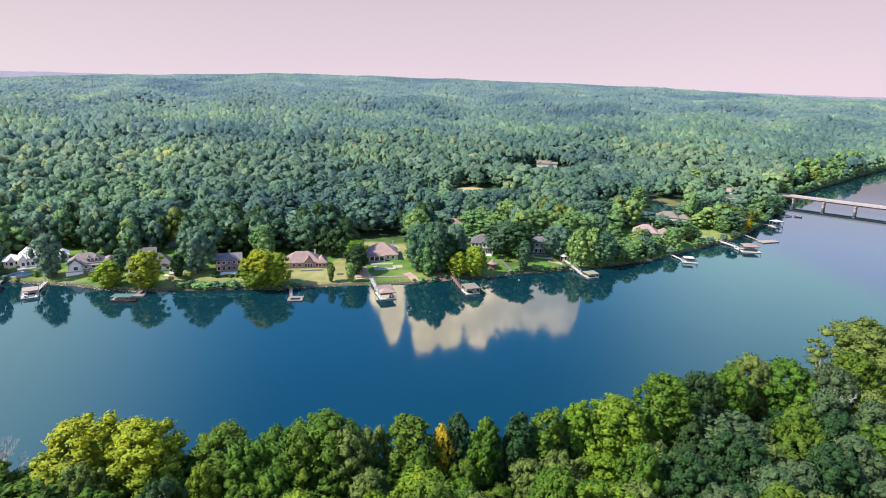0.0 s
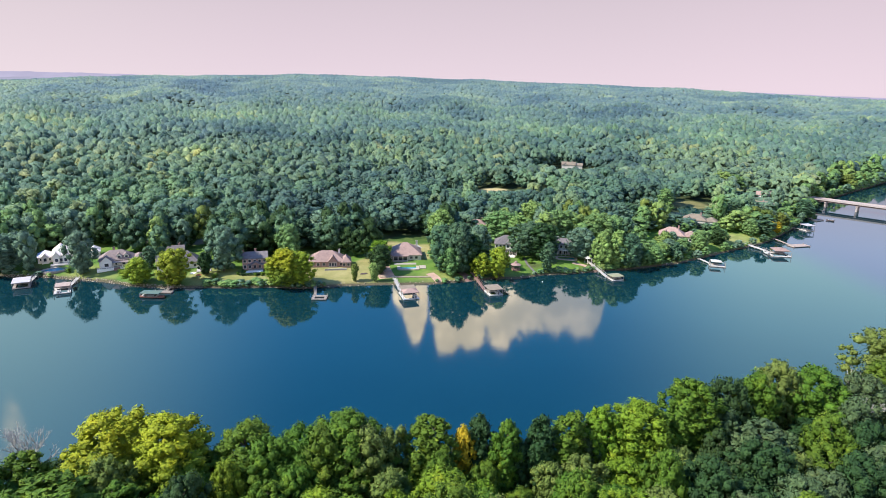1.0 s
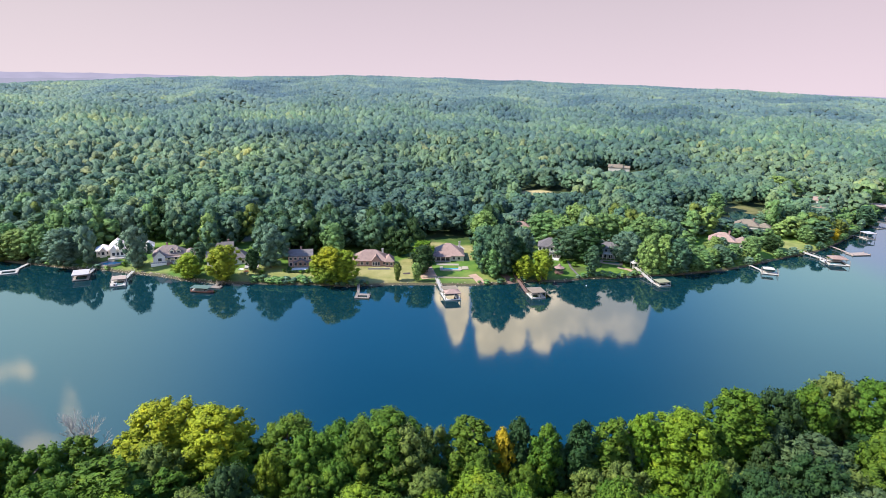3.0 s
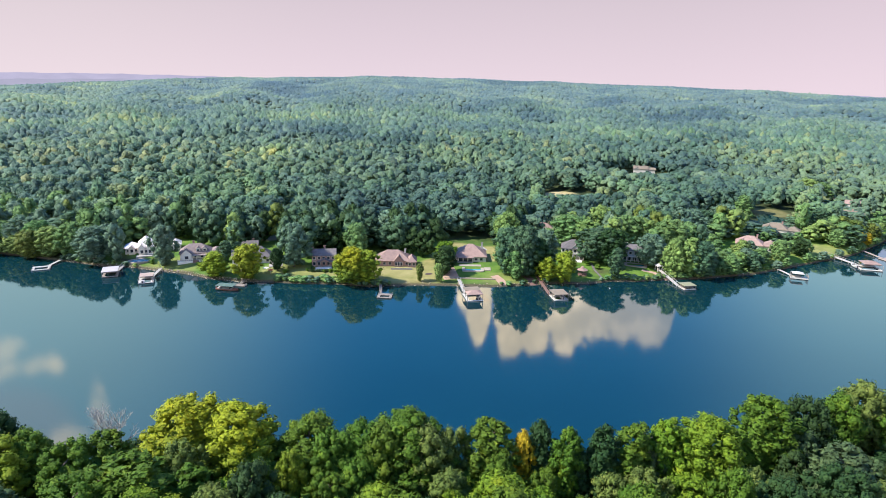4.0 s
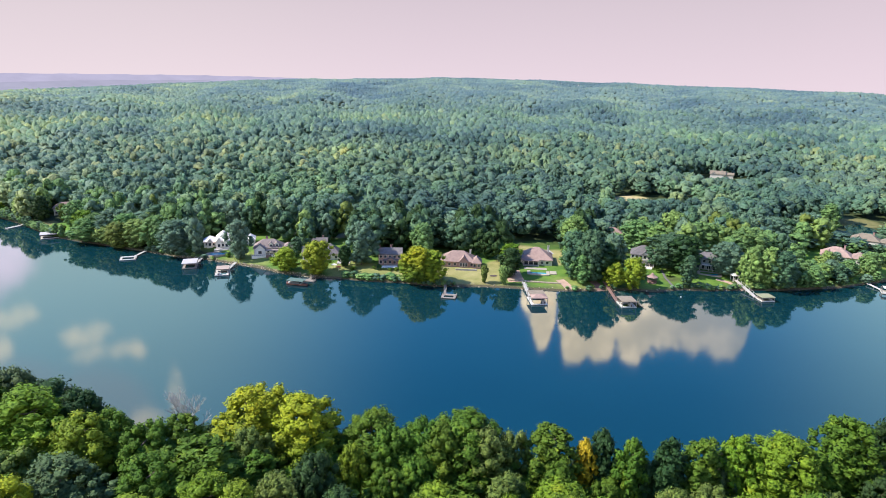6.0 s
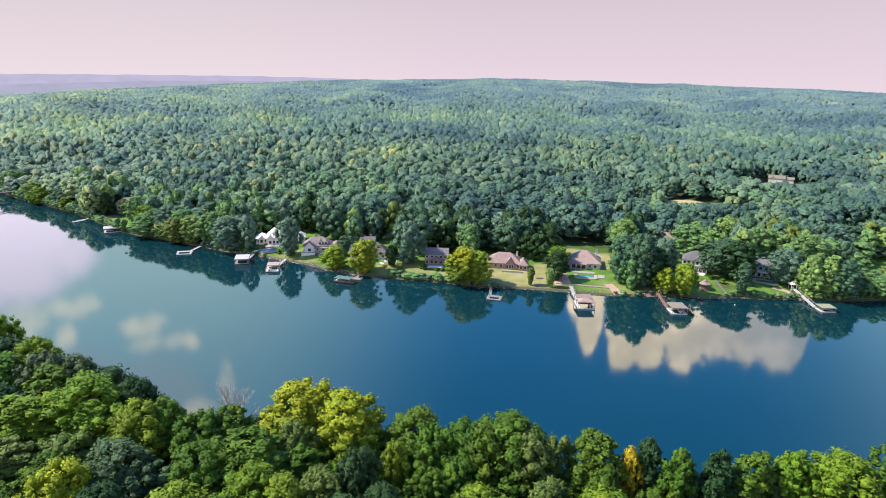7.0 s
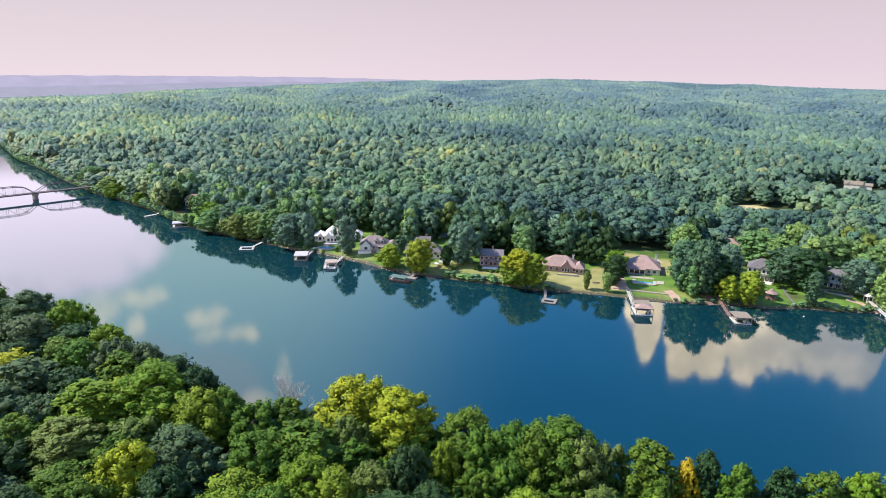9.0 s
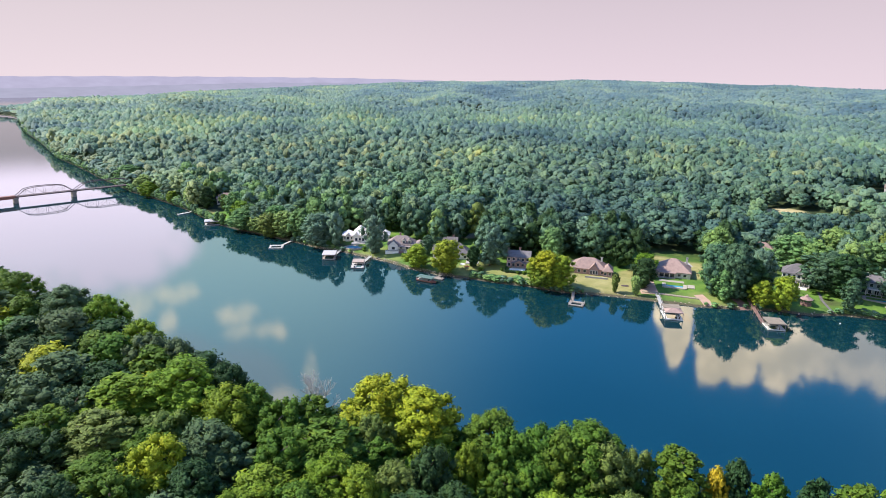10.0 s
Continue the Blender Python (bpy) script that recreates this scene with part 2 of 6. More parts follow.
def ground_material():
    m, N, L = material("grass_and_forest_floor")
    co = N("ShaderNodeNewGeometry").outputs["Position"]
    fine, mid, big = noise_at(N, L, co, 1.6, 4), noise_at(N, L, co, 0.16, 3), noise_at(N, L, co, 0.035, 2)
    grass = value_ramp(N, L, mid, [(0.3, (0.085, 0.165, 0.025)), (0.6, (0.15, 0.235, 0.035)), (0.8, (0.27, 0.28, 0.07))])
    dry = value_ramp(N, L, mid, [(0.3, (0.29, 0.25, 0.085)), (0.7, (0.45, 0.355, 0.16))])
    sand = value_ramp(N, L, mid, [(0.3, (0.42, 0.33, 0.16)), (0.7, (0.60, 0.46, 0.26))])
    soil = value_ramp(N, L, fine, [(0.3, (0.05, 0.042, 0.022)), (0.7, (0.12, 0.10, 0.05))])
    # dry lawns and bare soil where they lie
    f = value_ramp(N, L, big, [(0.56, (0, 0, 0)), (0.66, (1, 1, 1))])
    c = mixed(N, L, f, grass, soil)
    # mown gardens lie along the middle of the far bank; elsewhere leaf litter and undergrowth
    way = N("ShaderNodeSeparateXYZ")
    L(co, way.inputs[0])
    garden = None
    for k, lo, hi in ((0, -262, -238), (0, 96, 74), (1, 385, 350), (1, 200, 240)):
        g = N("ShaderNodeMapRange")
        L(way.outputs[k], g.inputs[0])
        g.inputs[1].default_value, g.inputs[2].default_value = lo, hi
        if garden is None:
            garden = g.outputs[0]
        else:
            mul = N("ShaderNodeMath")
            mul.operation = "MULTIPLY"
            L(garden, mul.inputs[0])
            L(g.outputs[0], mul.inputs[1])
            garden = mul.outputs[0]
    litter = value_ramp(N, L, mid, [(0.3, (0.028, 0.042, 0.016)), (0.6, (0.05, 0.062, 0.022)), (0.8, (0.085, 0.095, 0.03))])
    c = mixed(N, L, garden, litter, c)
    lawn = value_ramp(N, L, mid, [(0.3, (0.095, 0.19, 0.026)), (0.6, (0.16, 0.27, 0.035)), (0.8, (0.25, 0.30, 0.06))])
    for (x, y), r, k in (((152, 392), 24, -1), ((190, 412), 22, -1), ((118, 384), 22, -1), ((236, 474), 18, -1), ((130, 470), 18, -1), ((165, 455), 18, -1), ((108, 346), 14, -1), ((133, 362), 16, -1), ((172, 390), 18, -1), ((206, 422), 14, -1), ((184, 404), 16, 0.45), ((229, 450), 12, 0.7), ((-338, 312), 18, -1), ((120, 418), 20, -1), ((222, 452), 16, -1), ((-66, 300), 22, 0.9), ((-100, 292), 18, 0.7), ((-14, 303), 12, 0.35), ((-44, 350), 15, 0.8), ((-193, 350), 10, 1.0), ((-162, 350), 9, 1.0), ((-97, 358), 8, 1.0), ((-52, 322), 9, 0.9), ((-24, 346), 16, 0.9), ((-47, 336), 11, 1.0), ((19, 548), 19, 1.0), ((180, 512), 20, 0.5), ((168, 398), 20, 0.35), ((210, 425), 16, 0.4), ((142, 375), 12, 0.3), ((-360, 317), 9, 0.5), ((-318, 306), 10, 0.3), ((-128, 292), 14, 0.6), ((-190, 288), 16, 0.35)):
        dist = N("ShaderNodeVectorMath")
        dist.operation = "DISTANCE"
        flat = N("ShaderNodeVectorMath")
        flat.operation = "MULTIPLY"
        L(co, flat.inputs[0])
        flat.inputs[1].default_value = (1, 1, 0)
        L(flat.outputs[0], dist.inputs[0])
        dist.inputs[1].default_value = (x, y, 0)
        mr = N("ShaderNodeMapRange")
        mr.interpolation_type = "SMOOTHSTEP"
        L(dist.outputs["Value"], mr.inputs[0])
        for i, v in enumerate((r * 1.1, r * 0.7, 0.0, abs(k))):
            mr.inputs[i + 1].default_value = v
        c = mixed(N, L, mr.outputs[0], c, lawn if k < 0 else sand if k == 1.0 else dry)
    sepz = N("ShaderNodeSeparateXYZ")
    L(co, sepz.inputs[0])
    edge = N("ShaderNodeMapRange")
    L(sepz.outputs[2], edge.inputs[0])
    for i, v in enumerate((1.15, 0.55, 0.0, 1.0)):
        edge.inputs[i + 1].default_value = v
    c = mixed(N, L, edge.outputs[0], c, value_ramp(N, L, fine, [(0.3, (0.06, 0.048, 0.03)), (0.7, (0.16, 0.125, 0.08))]))
    c = mixed(N, L, 0.3, c, value_ramp(N, L, fine, [(0.3, (0.03, 0.06, 0.01)), (0.7, (0.25, 0.3, 0.1))]), "OVERLAY")
    p = N("ShaderNodeBsdfPrincipled")
    L(c, p.inputs["Base Color"])
    p.inputs["Roughness"].default_value, p.inputs["Specular IOR Level"].default_value = 0.9, 0.2
    b = N("ShaderNodeBump")
    b.inputs["Strength"].default_value, b.inputs["Distance"].default_value = 0.4, 0.1
    L(fine, b.inputs["Height"])
    L(b.outputs[0], p.inputs["Normal"])
    o = N("ShaderNodeOutputMaterial")
    L(p.outputs[0], o.inputs[0])
    return m


WATER, GROUND = water_material(), ground_material()


# ---------------------------------------------------------------- mesh helpers
def mesh_from(name, verts, faces, mat=None, smooth=False, normals=None):
    """A mesh from arrays: all faces have the same number of corners."""
    verts, faces = np.asarray(verts, np.float32), np.asarray(faces, np.int32)
    me = bpy.data.meshes.new(name)
    me.vertices.add(len(verts))
    me.vertices.foreach_set("co", verts.ravel())
    n, k = faces.shape
    me.loops.add(n * k)
    me.loops.foreach_set("vertex_index", faces.ravel())
    me.polygons.add(n)
    me.polygons.foreach_set("loop_start", np.arange(n, dtype=np.int32) * k)
    me.polygons.foreach_set("use_smooth", np.full(n, smooth))
    me.update(calc_edges=True)
    if normals is None:
        me.validate()
    else:
        me.polygons.foreach_set("use_smooth", np.full(n, True))
        me.normals_split_custom_set_from_vertices(np.asarray(normals, np.float32))
    if mat:
        me.materials.append(mat)
    return me


def part(name, bm, mat, parent=None, label="", smooth=False):
    me = bpy.data.meshes.new(name)
    bm.normal_update()
    if smooth:
        for f in bm.faces:
            f.smooth = True
    bm.to_mesh(me)
    bm.free()
    me.materials.append(mat)
    ob = new(name, me)
    ob.parent = parent
    return tagged(ob, label)


def add_box(bm, x0, x1, y0, y1, z0, z1, bevel=0.0):
    r = bmesh.ops.create_cube(bm, size=1.0)
    vs = r["verts"]
    bmesh.ops.scale(bm, vec=(abs(x1 - x0), abs(y1 - y0), abs(z1 - z0)), verts=vs)
    bmesh.ops.translate(bm, vec=((x0 + x1) / 2, (y0 + y1) / 2, (z0 + z1) / 2), verts=vs)
    if bevel:
        es = {e for v in vs for e in v.link_edges}
        bmesh.ops.bevel(bm, geom=list(es), offset=bevel, segments=1, affect="EDGES")
    return bm


def box(*a, bevel=0.0):
    return add_box(bmesh.new(), *a, bevel=bevel)


def add_rod(bm, a, b, r0, r1=None, sides=8):
    a, b = Vector(a), Vector(b)
    d = b - a
    m = Matrix.Translation((a + b) / 2) @ d.to_track_quat("Z", "Y").to_matrix().to_4x4()
    bmesh.ops.create_cone(bm, cap_ends=True, segments=sides, radius1=r0, radius2=r0 if r1 is None else r1, depth=d.length, matrix=m)
    return bm


# ---------------------------------------------------------------- the lie of the land
def bearing(x, y):
    return math.degrees(math.atan2(x, y))


def bank_table(points):
    t = sorted((bearing(x, y), math.hypot(x, y)) for x, y in points)
    return np.array([a for a, _ in t]), np.array([d for _, d in t])


FAR_WEST = [(-1900, 870), (-1560, 842), (-1126, 618), (-761, 449), (-571, 378), (-489, 349), (-388, 322), (-334, 299), (-302, 295), (-260, 290), (-228, 286)]
FAR_MID = [(-213, 287), (-198, 285), (-180, 283), (-162, 278), (-146, 277), (-131, 279), (-113, 280), (-97, 283), (-79, 283), (-68, 287), (-57, 290), (-46, 292),
           (-32, 294), (-18, 296), (-1, 302), (16, 309), (28, 310), (42, 318), (54, 320), (69, 326)]
FAR_EAST = [(88, 332), (101, 338), (122, 348), (144, 364), (169, 383), (196, 403), (220, 429), (245, 458), (277, 503), (299, 537), (326, 573), (362, 607), (427, 667), (571, 798), (900, 1060)]
FAR_AZ, FAR_D = bank_table(FAR_WEST + FAR_MID + FAR_EAST)
NEAR = [(-620, 165), (-262, 128), (-215, 131), (-190, 129), (-165, 121), (-148, 120), (-124, 114), (-105, 111), (-92, 123), (-80, 127), (-67, 127), (-47, 126), (-26, 132), (-7, 132),
        (11, 132), (26, 136), (42, 141), (57, 147), (69, 152), (85, 160), (95, 160), (110, 163), (134, 184), (165, 205), (230, 240), (520, 300)]
NEAR_AZ, NEAR_D = bank_table(NEAR)
# canopy skyline: bearing, height in degrees, and how far off the crest is
SKYLINE = np.array([(-66, -2.9, 1900), (-61.5, -2.6, 1850), (-60, -1.94, 1900), (-57, -1.8, 1950), (-53, -1.6, 2050), (-48.6, -1.27, 2200), (-42.6, -0.92, 2450), (-36.8, -0.55, 2700), (-31.8, -0.31, 2900),
                    (-27, -0.05, 3000), (-24.2, -0.08, 3000), (-20, 0.10, 3000), (-13, 0.27, 3000), (-7, 0.19, 3000), (-0.5, 0.10, 3000), (10.5, -0.11, 3000), (18, -0.28, 3000),
                    (25.6, -0.58, 3000), (30.4, -0.70, 2900), (36, -0.84, 2800)])


def smooth01(t):
    t = np.clip(t, 0, 1)
    return t * t * (3 - 2 * t)


def far_bank(az):
    return np.interp(az, FAR_AZ, FAR_D)


def near_bank(az):
    return np.interp(az, NEAR_AZ, NEAR_D)


def land(az, d):
    """Height of the ground at bearings and distances from the origin."""
    az, d = np.asarray(az, float), np.asarray(d, float)
    fb, nb = far_bank(az), near_bank(az)
    e, n = d - fb, nb - d
    crest_el, crest_d = np.interp(az, SKYLINE[:, 0], SKYLINE[:, 1]), np.interp(az, SKYLINE[:, 0], SKYLINE[:, 2])
    crest = 100 + crest_d * np.tan(np.radians(crest_el)) - 17
    rise = smooth01((d - fb - 250) / np.maximum(crest_d - fb - 250, 50))
    roll = np.sin(az * 0.55 + d * 0.004) * np.cos(d * 0.0062 - az * 0.21) * 12 * np.clip((d - fb - 150) / 900, 0, 1) * np.clip((crest_d - d) / 500, 0, 1)
    back = np.clip((d - crest_d - 60) / 900, 0, 1) * 45
    far = 0.9 * smooth01(e / 1.6) + 2.0 * smooth01(e / 26) + 1.6 * smooth01((e - 25) / 70) + np.maximum(crest - 4.5, 2) * rise + roll - back * (rise > 0.99)
    near = 0.9 * smooth01(n / 1.6) + 2.2 * smooth01(n / 20)
    bed = -2.6 * smooth01(np.minimum(-e, -n) / 9) - 0.05
    return np.where(e >= 0, far, np.where(n >= 0, near, bed))


def ground_at(x, y):
    return float(land(bearing(x, y), math.hypot(x, y)))


def place(x, y, lift=0.0):
    return Vector((x, y, ground_at(x, y) + lift))


def build_ground():
    az = np.concatenate([np.arange(-180, -72, 4), np.arange(-72, 44, 0.4), np.arange(44, 180.1, 4)])
    near_off = np.array([-1, -0.8, -0.6, -0.4, -0.2])
    far_off = np.concatenate([[0, 0.8, 1.6, 3, 5, 8, 12, 17, 24, 32, 42, 54, 68, 85, 105, 130, 160, 200, 250], np.geomspace(320, 4600, 34)])
    rows = []
    rs = np.random.RandomState(4)
    nb = near_bank(az) + rs.uniform(-0.5, 0.5, len(az))
    for k in near_off:
        rows.append(nb * (1 + k) + 0.02)
    for k in (-20, -12, -6, -3, -1.2, 0):
        rows.append(near_bank(az) + k)
    for k in (3, 8):
        rows.append(near_bank(az) + k)
    for k in (0.25, 0.5, 0.75):
        rows.append(near_bank(az) * (1 - k) + far_bank(az) * k)
    for k in (-8, -3):
        rows.append(far_bank(az) + k)
    for k in far_off:
        rows.append(np.minimum(far_bank(az) + k, 4880 + k * 0.01) + (rs.uniform(-0.4, 0.4, len(az)) if 0 < k < 9 else 0))
    d = np.stack(rows)
    z = land(np.broadcast_to(az, d.shape), d)
    a = np.radians(az)
    v = np.stack([np.sin(a) * d, np.cos(a) * d, z], -1).reshape(-1, 3)
    n, m = d.shape
    i, j = np.meshgrid(np.arange(n - 1), np.arange(m - 1), indexing="ij")
    k = (i * m + j).ravel()
    f = np.stack([k, k + m, k + m + 1, k + 1], 1)[:, ::-1]
    ob = new("ground", mesh_from("ground", v, f, GROUND, True))
    tagged(ob, "grassy river banks and wooded rolling ground", "ground", kind="structure")


def build_water():
    bm = bmesh.new()
    bmesh.ops.create_grid(bm, x_segments=24, y_segments=24, size=2400, matrix=Matrix.Translation((-300, 900, 0)))
    ob = part("water", bm, WATER)
    tagged(ob, "calm deep blue river mirroring sky and trees", "river", kind="structure")


build_ground()
build_water()


def distant_hills(name, dist, table, colour, base):
    """A far rise closing the valley, behind the woods; its haze is painted as a glowing colour."""
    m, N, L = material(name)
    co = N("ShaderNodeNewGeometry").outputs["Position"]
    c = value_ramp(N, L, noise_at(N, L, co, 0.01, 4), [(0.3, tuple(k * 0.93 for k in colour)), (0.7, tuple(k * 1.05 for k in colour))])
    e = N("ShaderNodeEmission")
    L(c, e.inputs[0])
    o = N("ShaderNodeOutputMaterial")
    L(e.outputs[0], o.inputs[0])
    t = np.array(table)
    az = np.arange(-100, 72, 0.5)
    el = np.interp(az, t[:, 0], t[:, 1]) + 0.018 * np.sin(az * 1.9) + 0.012 * np.sin(az * 5.3 + 1)
    v, a = [], np.radians(az)
    for k, (dd, zz) in enumerate(((dist - 260, np.full(len(az), base)), (dist - 120, (base + 100 + dist * np.tan(np.radians(el))) / 2 + 6), (dist, 100 + dist * np.tan(np.radians(el))), (dist + 150, np.full(len(az), base)))):
        v.append(np.stack([np.sin(a) * dd, np.cos(a) * dd, zz], -1))
    v = np.concatenate(v)
    n = len(az)
    f = [(r * n + i + 1, r * n + i, (r + 1) * n + i, (r + 1) * n + i + 1) for r in range(3) for i in range(n - 1)]
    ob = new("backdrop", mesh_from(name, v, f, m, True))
    tagged(ob, "far hills with bluish haze painted as their glow", "hills", kind="structure")


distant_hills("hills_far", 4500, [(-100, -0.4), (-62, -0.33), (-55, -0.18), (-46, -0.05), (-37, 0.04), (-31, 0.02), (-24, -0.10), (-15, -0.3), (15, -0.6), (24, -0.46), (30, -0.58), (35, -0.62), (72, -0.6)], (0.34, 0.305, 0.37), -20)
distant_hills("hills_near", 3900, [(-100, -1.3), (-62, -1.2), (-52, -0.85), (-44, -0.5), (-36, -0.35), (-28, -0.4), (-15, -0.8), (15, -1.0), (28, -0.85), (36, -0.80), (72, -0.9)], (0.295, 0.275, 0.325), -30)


# ---------------------------------------------------------------- trees
def ico(level):
    bm = bmesh.new()
    bmesh.ops.create_icosphere(bm, subdivisions=level, radius=1.0)
    bm.verts.ensure_lookup_table()
    v = np.array([x.co[:] for x in bm.verts])
    f = np.array([[x.index for x in y.verts] for y in bm.faces])
    bm.free()
    return v, f


ICO1, ICO2 = ico(1), ico(2)


def leaf_sprays(pos, nrm, size, rs, lead=None):
    """One pointed leaf spray, a triangle, at every place."""
    n = len(pos)
    t = np.cross(nrm, rs.normal(size=(n, 3)) if lead is None else lead + rs.normal(size=(n, 3)) * 0.45)
    t /= np.linalg.norm(t, axis=1, keepdims=True) + 1e-9
    b = -np.cross(nrm, t)
    s = size * rs.uniform(0.55, 1.35, (n, 1))
    q = []
    for su, sv in ((-0.5, -0.4), (0.5, -0.4), (0.0, 0.85)):
        q.append(pos + t * s * (su + rs.uniform(-0.18, 0.18, (n, 1))) + b * s * (sv + rs.uniform(-0.18, 0.18, (n, 1))))
    return np.stack(q, 1).reshape(-1, 3), np.arange(n * 3).reshape(n, 3)[:, ::-1]


HULL_SHAPE = {
    "broad": ((0.0, 0.30), (0.15, 0.78), (0.4, 1.0), (0.65, 0.92), (0.85, 0.62), (1.0, 0.18)),
    "tall": ((0.0, 0.5), (0.2, 0.85), (0.5, 1.0), (0.74, 0.88), (0.9, 0.58), (1.0, 0.22)),
    "round": ((0.0, 0.45), (0.2, 0.9), (0.5, 1.0), (0.75, 0.86), (0.92, 0.5), (1.0, 0.2)),
    "dome": ((0.0, 0.62), (0.3, 0.86), (0.55, 1.0), (0.75, 0.94), (0.9, 0.68), (1.0, 0.3)),
    "wild": ((0.0, 0.35), (0.2, 0.65), (0.45, 0.85), (0.7, 1.0), (0.88, 0.7), (1.0, 0.3)),
}


def crown_arrays(seed, h, w, shape, puffs, clumps, size, base=0.08):
    """A crown of many leaf clumps gathered in puffs at the ends of its limbs: corners, triangles and the way each clump faces."""
    rs = np.random.RandomState(seed)
    hull = np.array(HULL_SHAPE[shape])
    lean, ph = rs.uniform(-0.06, 0.06, 2) * w, rs.uniform(0, 6.28, 3)

    def reach(u, a):
        bulge = 1 + 0.16 * np.sin(2 * a + ph[0] + 3 * u) + 0.13 * np.sin(3 * a + ph[1] - 5 * u) + 0.08 * np.sin(5 * a + ph[2])
        return np.interp(u, hull[:, 0], hull[:, 1]) * w / 2 * bulge

    u = np.concatenate([(np.arange(puffs - 5) + 0.5) / (puffs - 5) * 0.94 + rs.uniform(-0.02, 0.02, puffs - 5), [0.99, 0.95, 0.93, 0.90, 0.86]])
    a = np.arange(puffs) * 2.39996 + rs.uniform(-0.5, 0.5, puffs)
    r = w * rs.uniform(0.6, 1.3, puffs) * 0.95 / math.sqrt(puffs)
    out = np.maximum(reach(u, a) - r * 0.9, 0) * np.clip(rs.normal(0.94, 0.1, puffs), 0.6, 1.06)
    z = (base + (1 - base) * u) * h
    c = np.stack([np.cos(a) * out + lean[0] * u, np.sin(a) * out + lean[1] * u, np.minimum(z, h - r * rs.uniform(0.3, 1.6, puffs))], 1)
    heart = np.array([0, 0, h * 0.42])

    def away(p):
        q = (p - heart) / np.array([w / 2, w / 2, h / 2])
        return q / (np.linalg.norm(q, axis=1, keepdims=True) + 1e-9)

    tall = np.array([1, 1, 1.4])
    # loose leaf sprays over each puff, on the side that looks out of the crown
    weight = r ** 2 * (0.8 + 0.4 * u)
    pick = rs.choice(puffs, clumps, p=weight / weight.sum())
    d = rs.normal(size=(clumps, 3)) + away(c[pick]) * 0.75 + np.array([0, 0, 0.25])
    d /= np.linalg.norm(d, axis=1, keepdims=True)
    pos = c[pick] + d * (r[pick] * np.clip(rs.normal(1.03, 0.2, clumps), 0.7, 1.7))[:, None] * tall
    nrm = d + rs.normal(size=d.shape) * 0.45
    nrm /= np.linalg.norm(nrm, axis=1, keepdims=True)
    # some of them close the gaps between the puffs
    k = clumps // 6
    deep = rs.uniform(0.15, 0.85, k)
    turn = rs.uniform(0, 6.28, k)
    d[:k] = np.stack([np.cos(turn), np.sin(turn), rs.uniform(-0.2, 0.7, k)], 1)
    d[:k] /= np.linalg.norm(d[:k], axis=1, keepdims=True)
    pos[:k] = np.stack([np.cos(turn), np.sin(turn), np.zeros(k)], 1) * (reach(deep, turn) * rs.uniform(0.52, 0.7, k))[:, None] + np.stack([lean[0] * deep, lean[1] * deep, (base + (1 - base) * deep) * h], 1)
    nrm[:k] = d[:k]
    v, f = leaf_sprays(pos, nrm, np.where(np.arange(clumps)[:, None] < k, size * 1.7, size), rs, d * 0.7 + np.array([0, 0, 0.9]))
    soft = d * 0.8 + away(pos) * 0.25 + nrm * 0.3
    soft /= np.linalg.norm(soft, axis=1, keepdims=True)
    # the leafy heart of each puff
    bv, bf = ICO1
    n = len(bv)
    heart_v = (bv[None] * rs.uniform(0.72, 0.98, (puffs, n, 1)) * r[:, None, None] * tall + c[:, None, :]).reshape(-1, 3)
    heart_f = (bf[None] + (np.arange(puffs) * n)[:, None, None]).reshape(-1, 3)
    heart_n = np.tile(bv, (puffs, 1))
    uu = (ICO2[0][:, 2] + 1) / 2
    core = ICO2[0] * np.array([w / 2, w / 2, 1]) * 0.5 * rs.uniform(0.8, 1.05, (len(uu), 1))
    core[:, :2] *= np.interp(uu, hull[:, 0], hull[:, 1])[:, None]
    core[:, 2] = (base + (1 - base) * (0.03 + 0.78 * uu)) * h
    faces = np.concatenate([f, heart_f + len(v), ICO2[1] + len(v) + len(heart_v)])
    return np.concatenate([v, heart_v, core]), faces, np.concatenate([np.repeat(soft, 3, 0), heart_n, ICO2[0]])


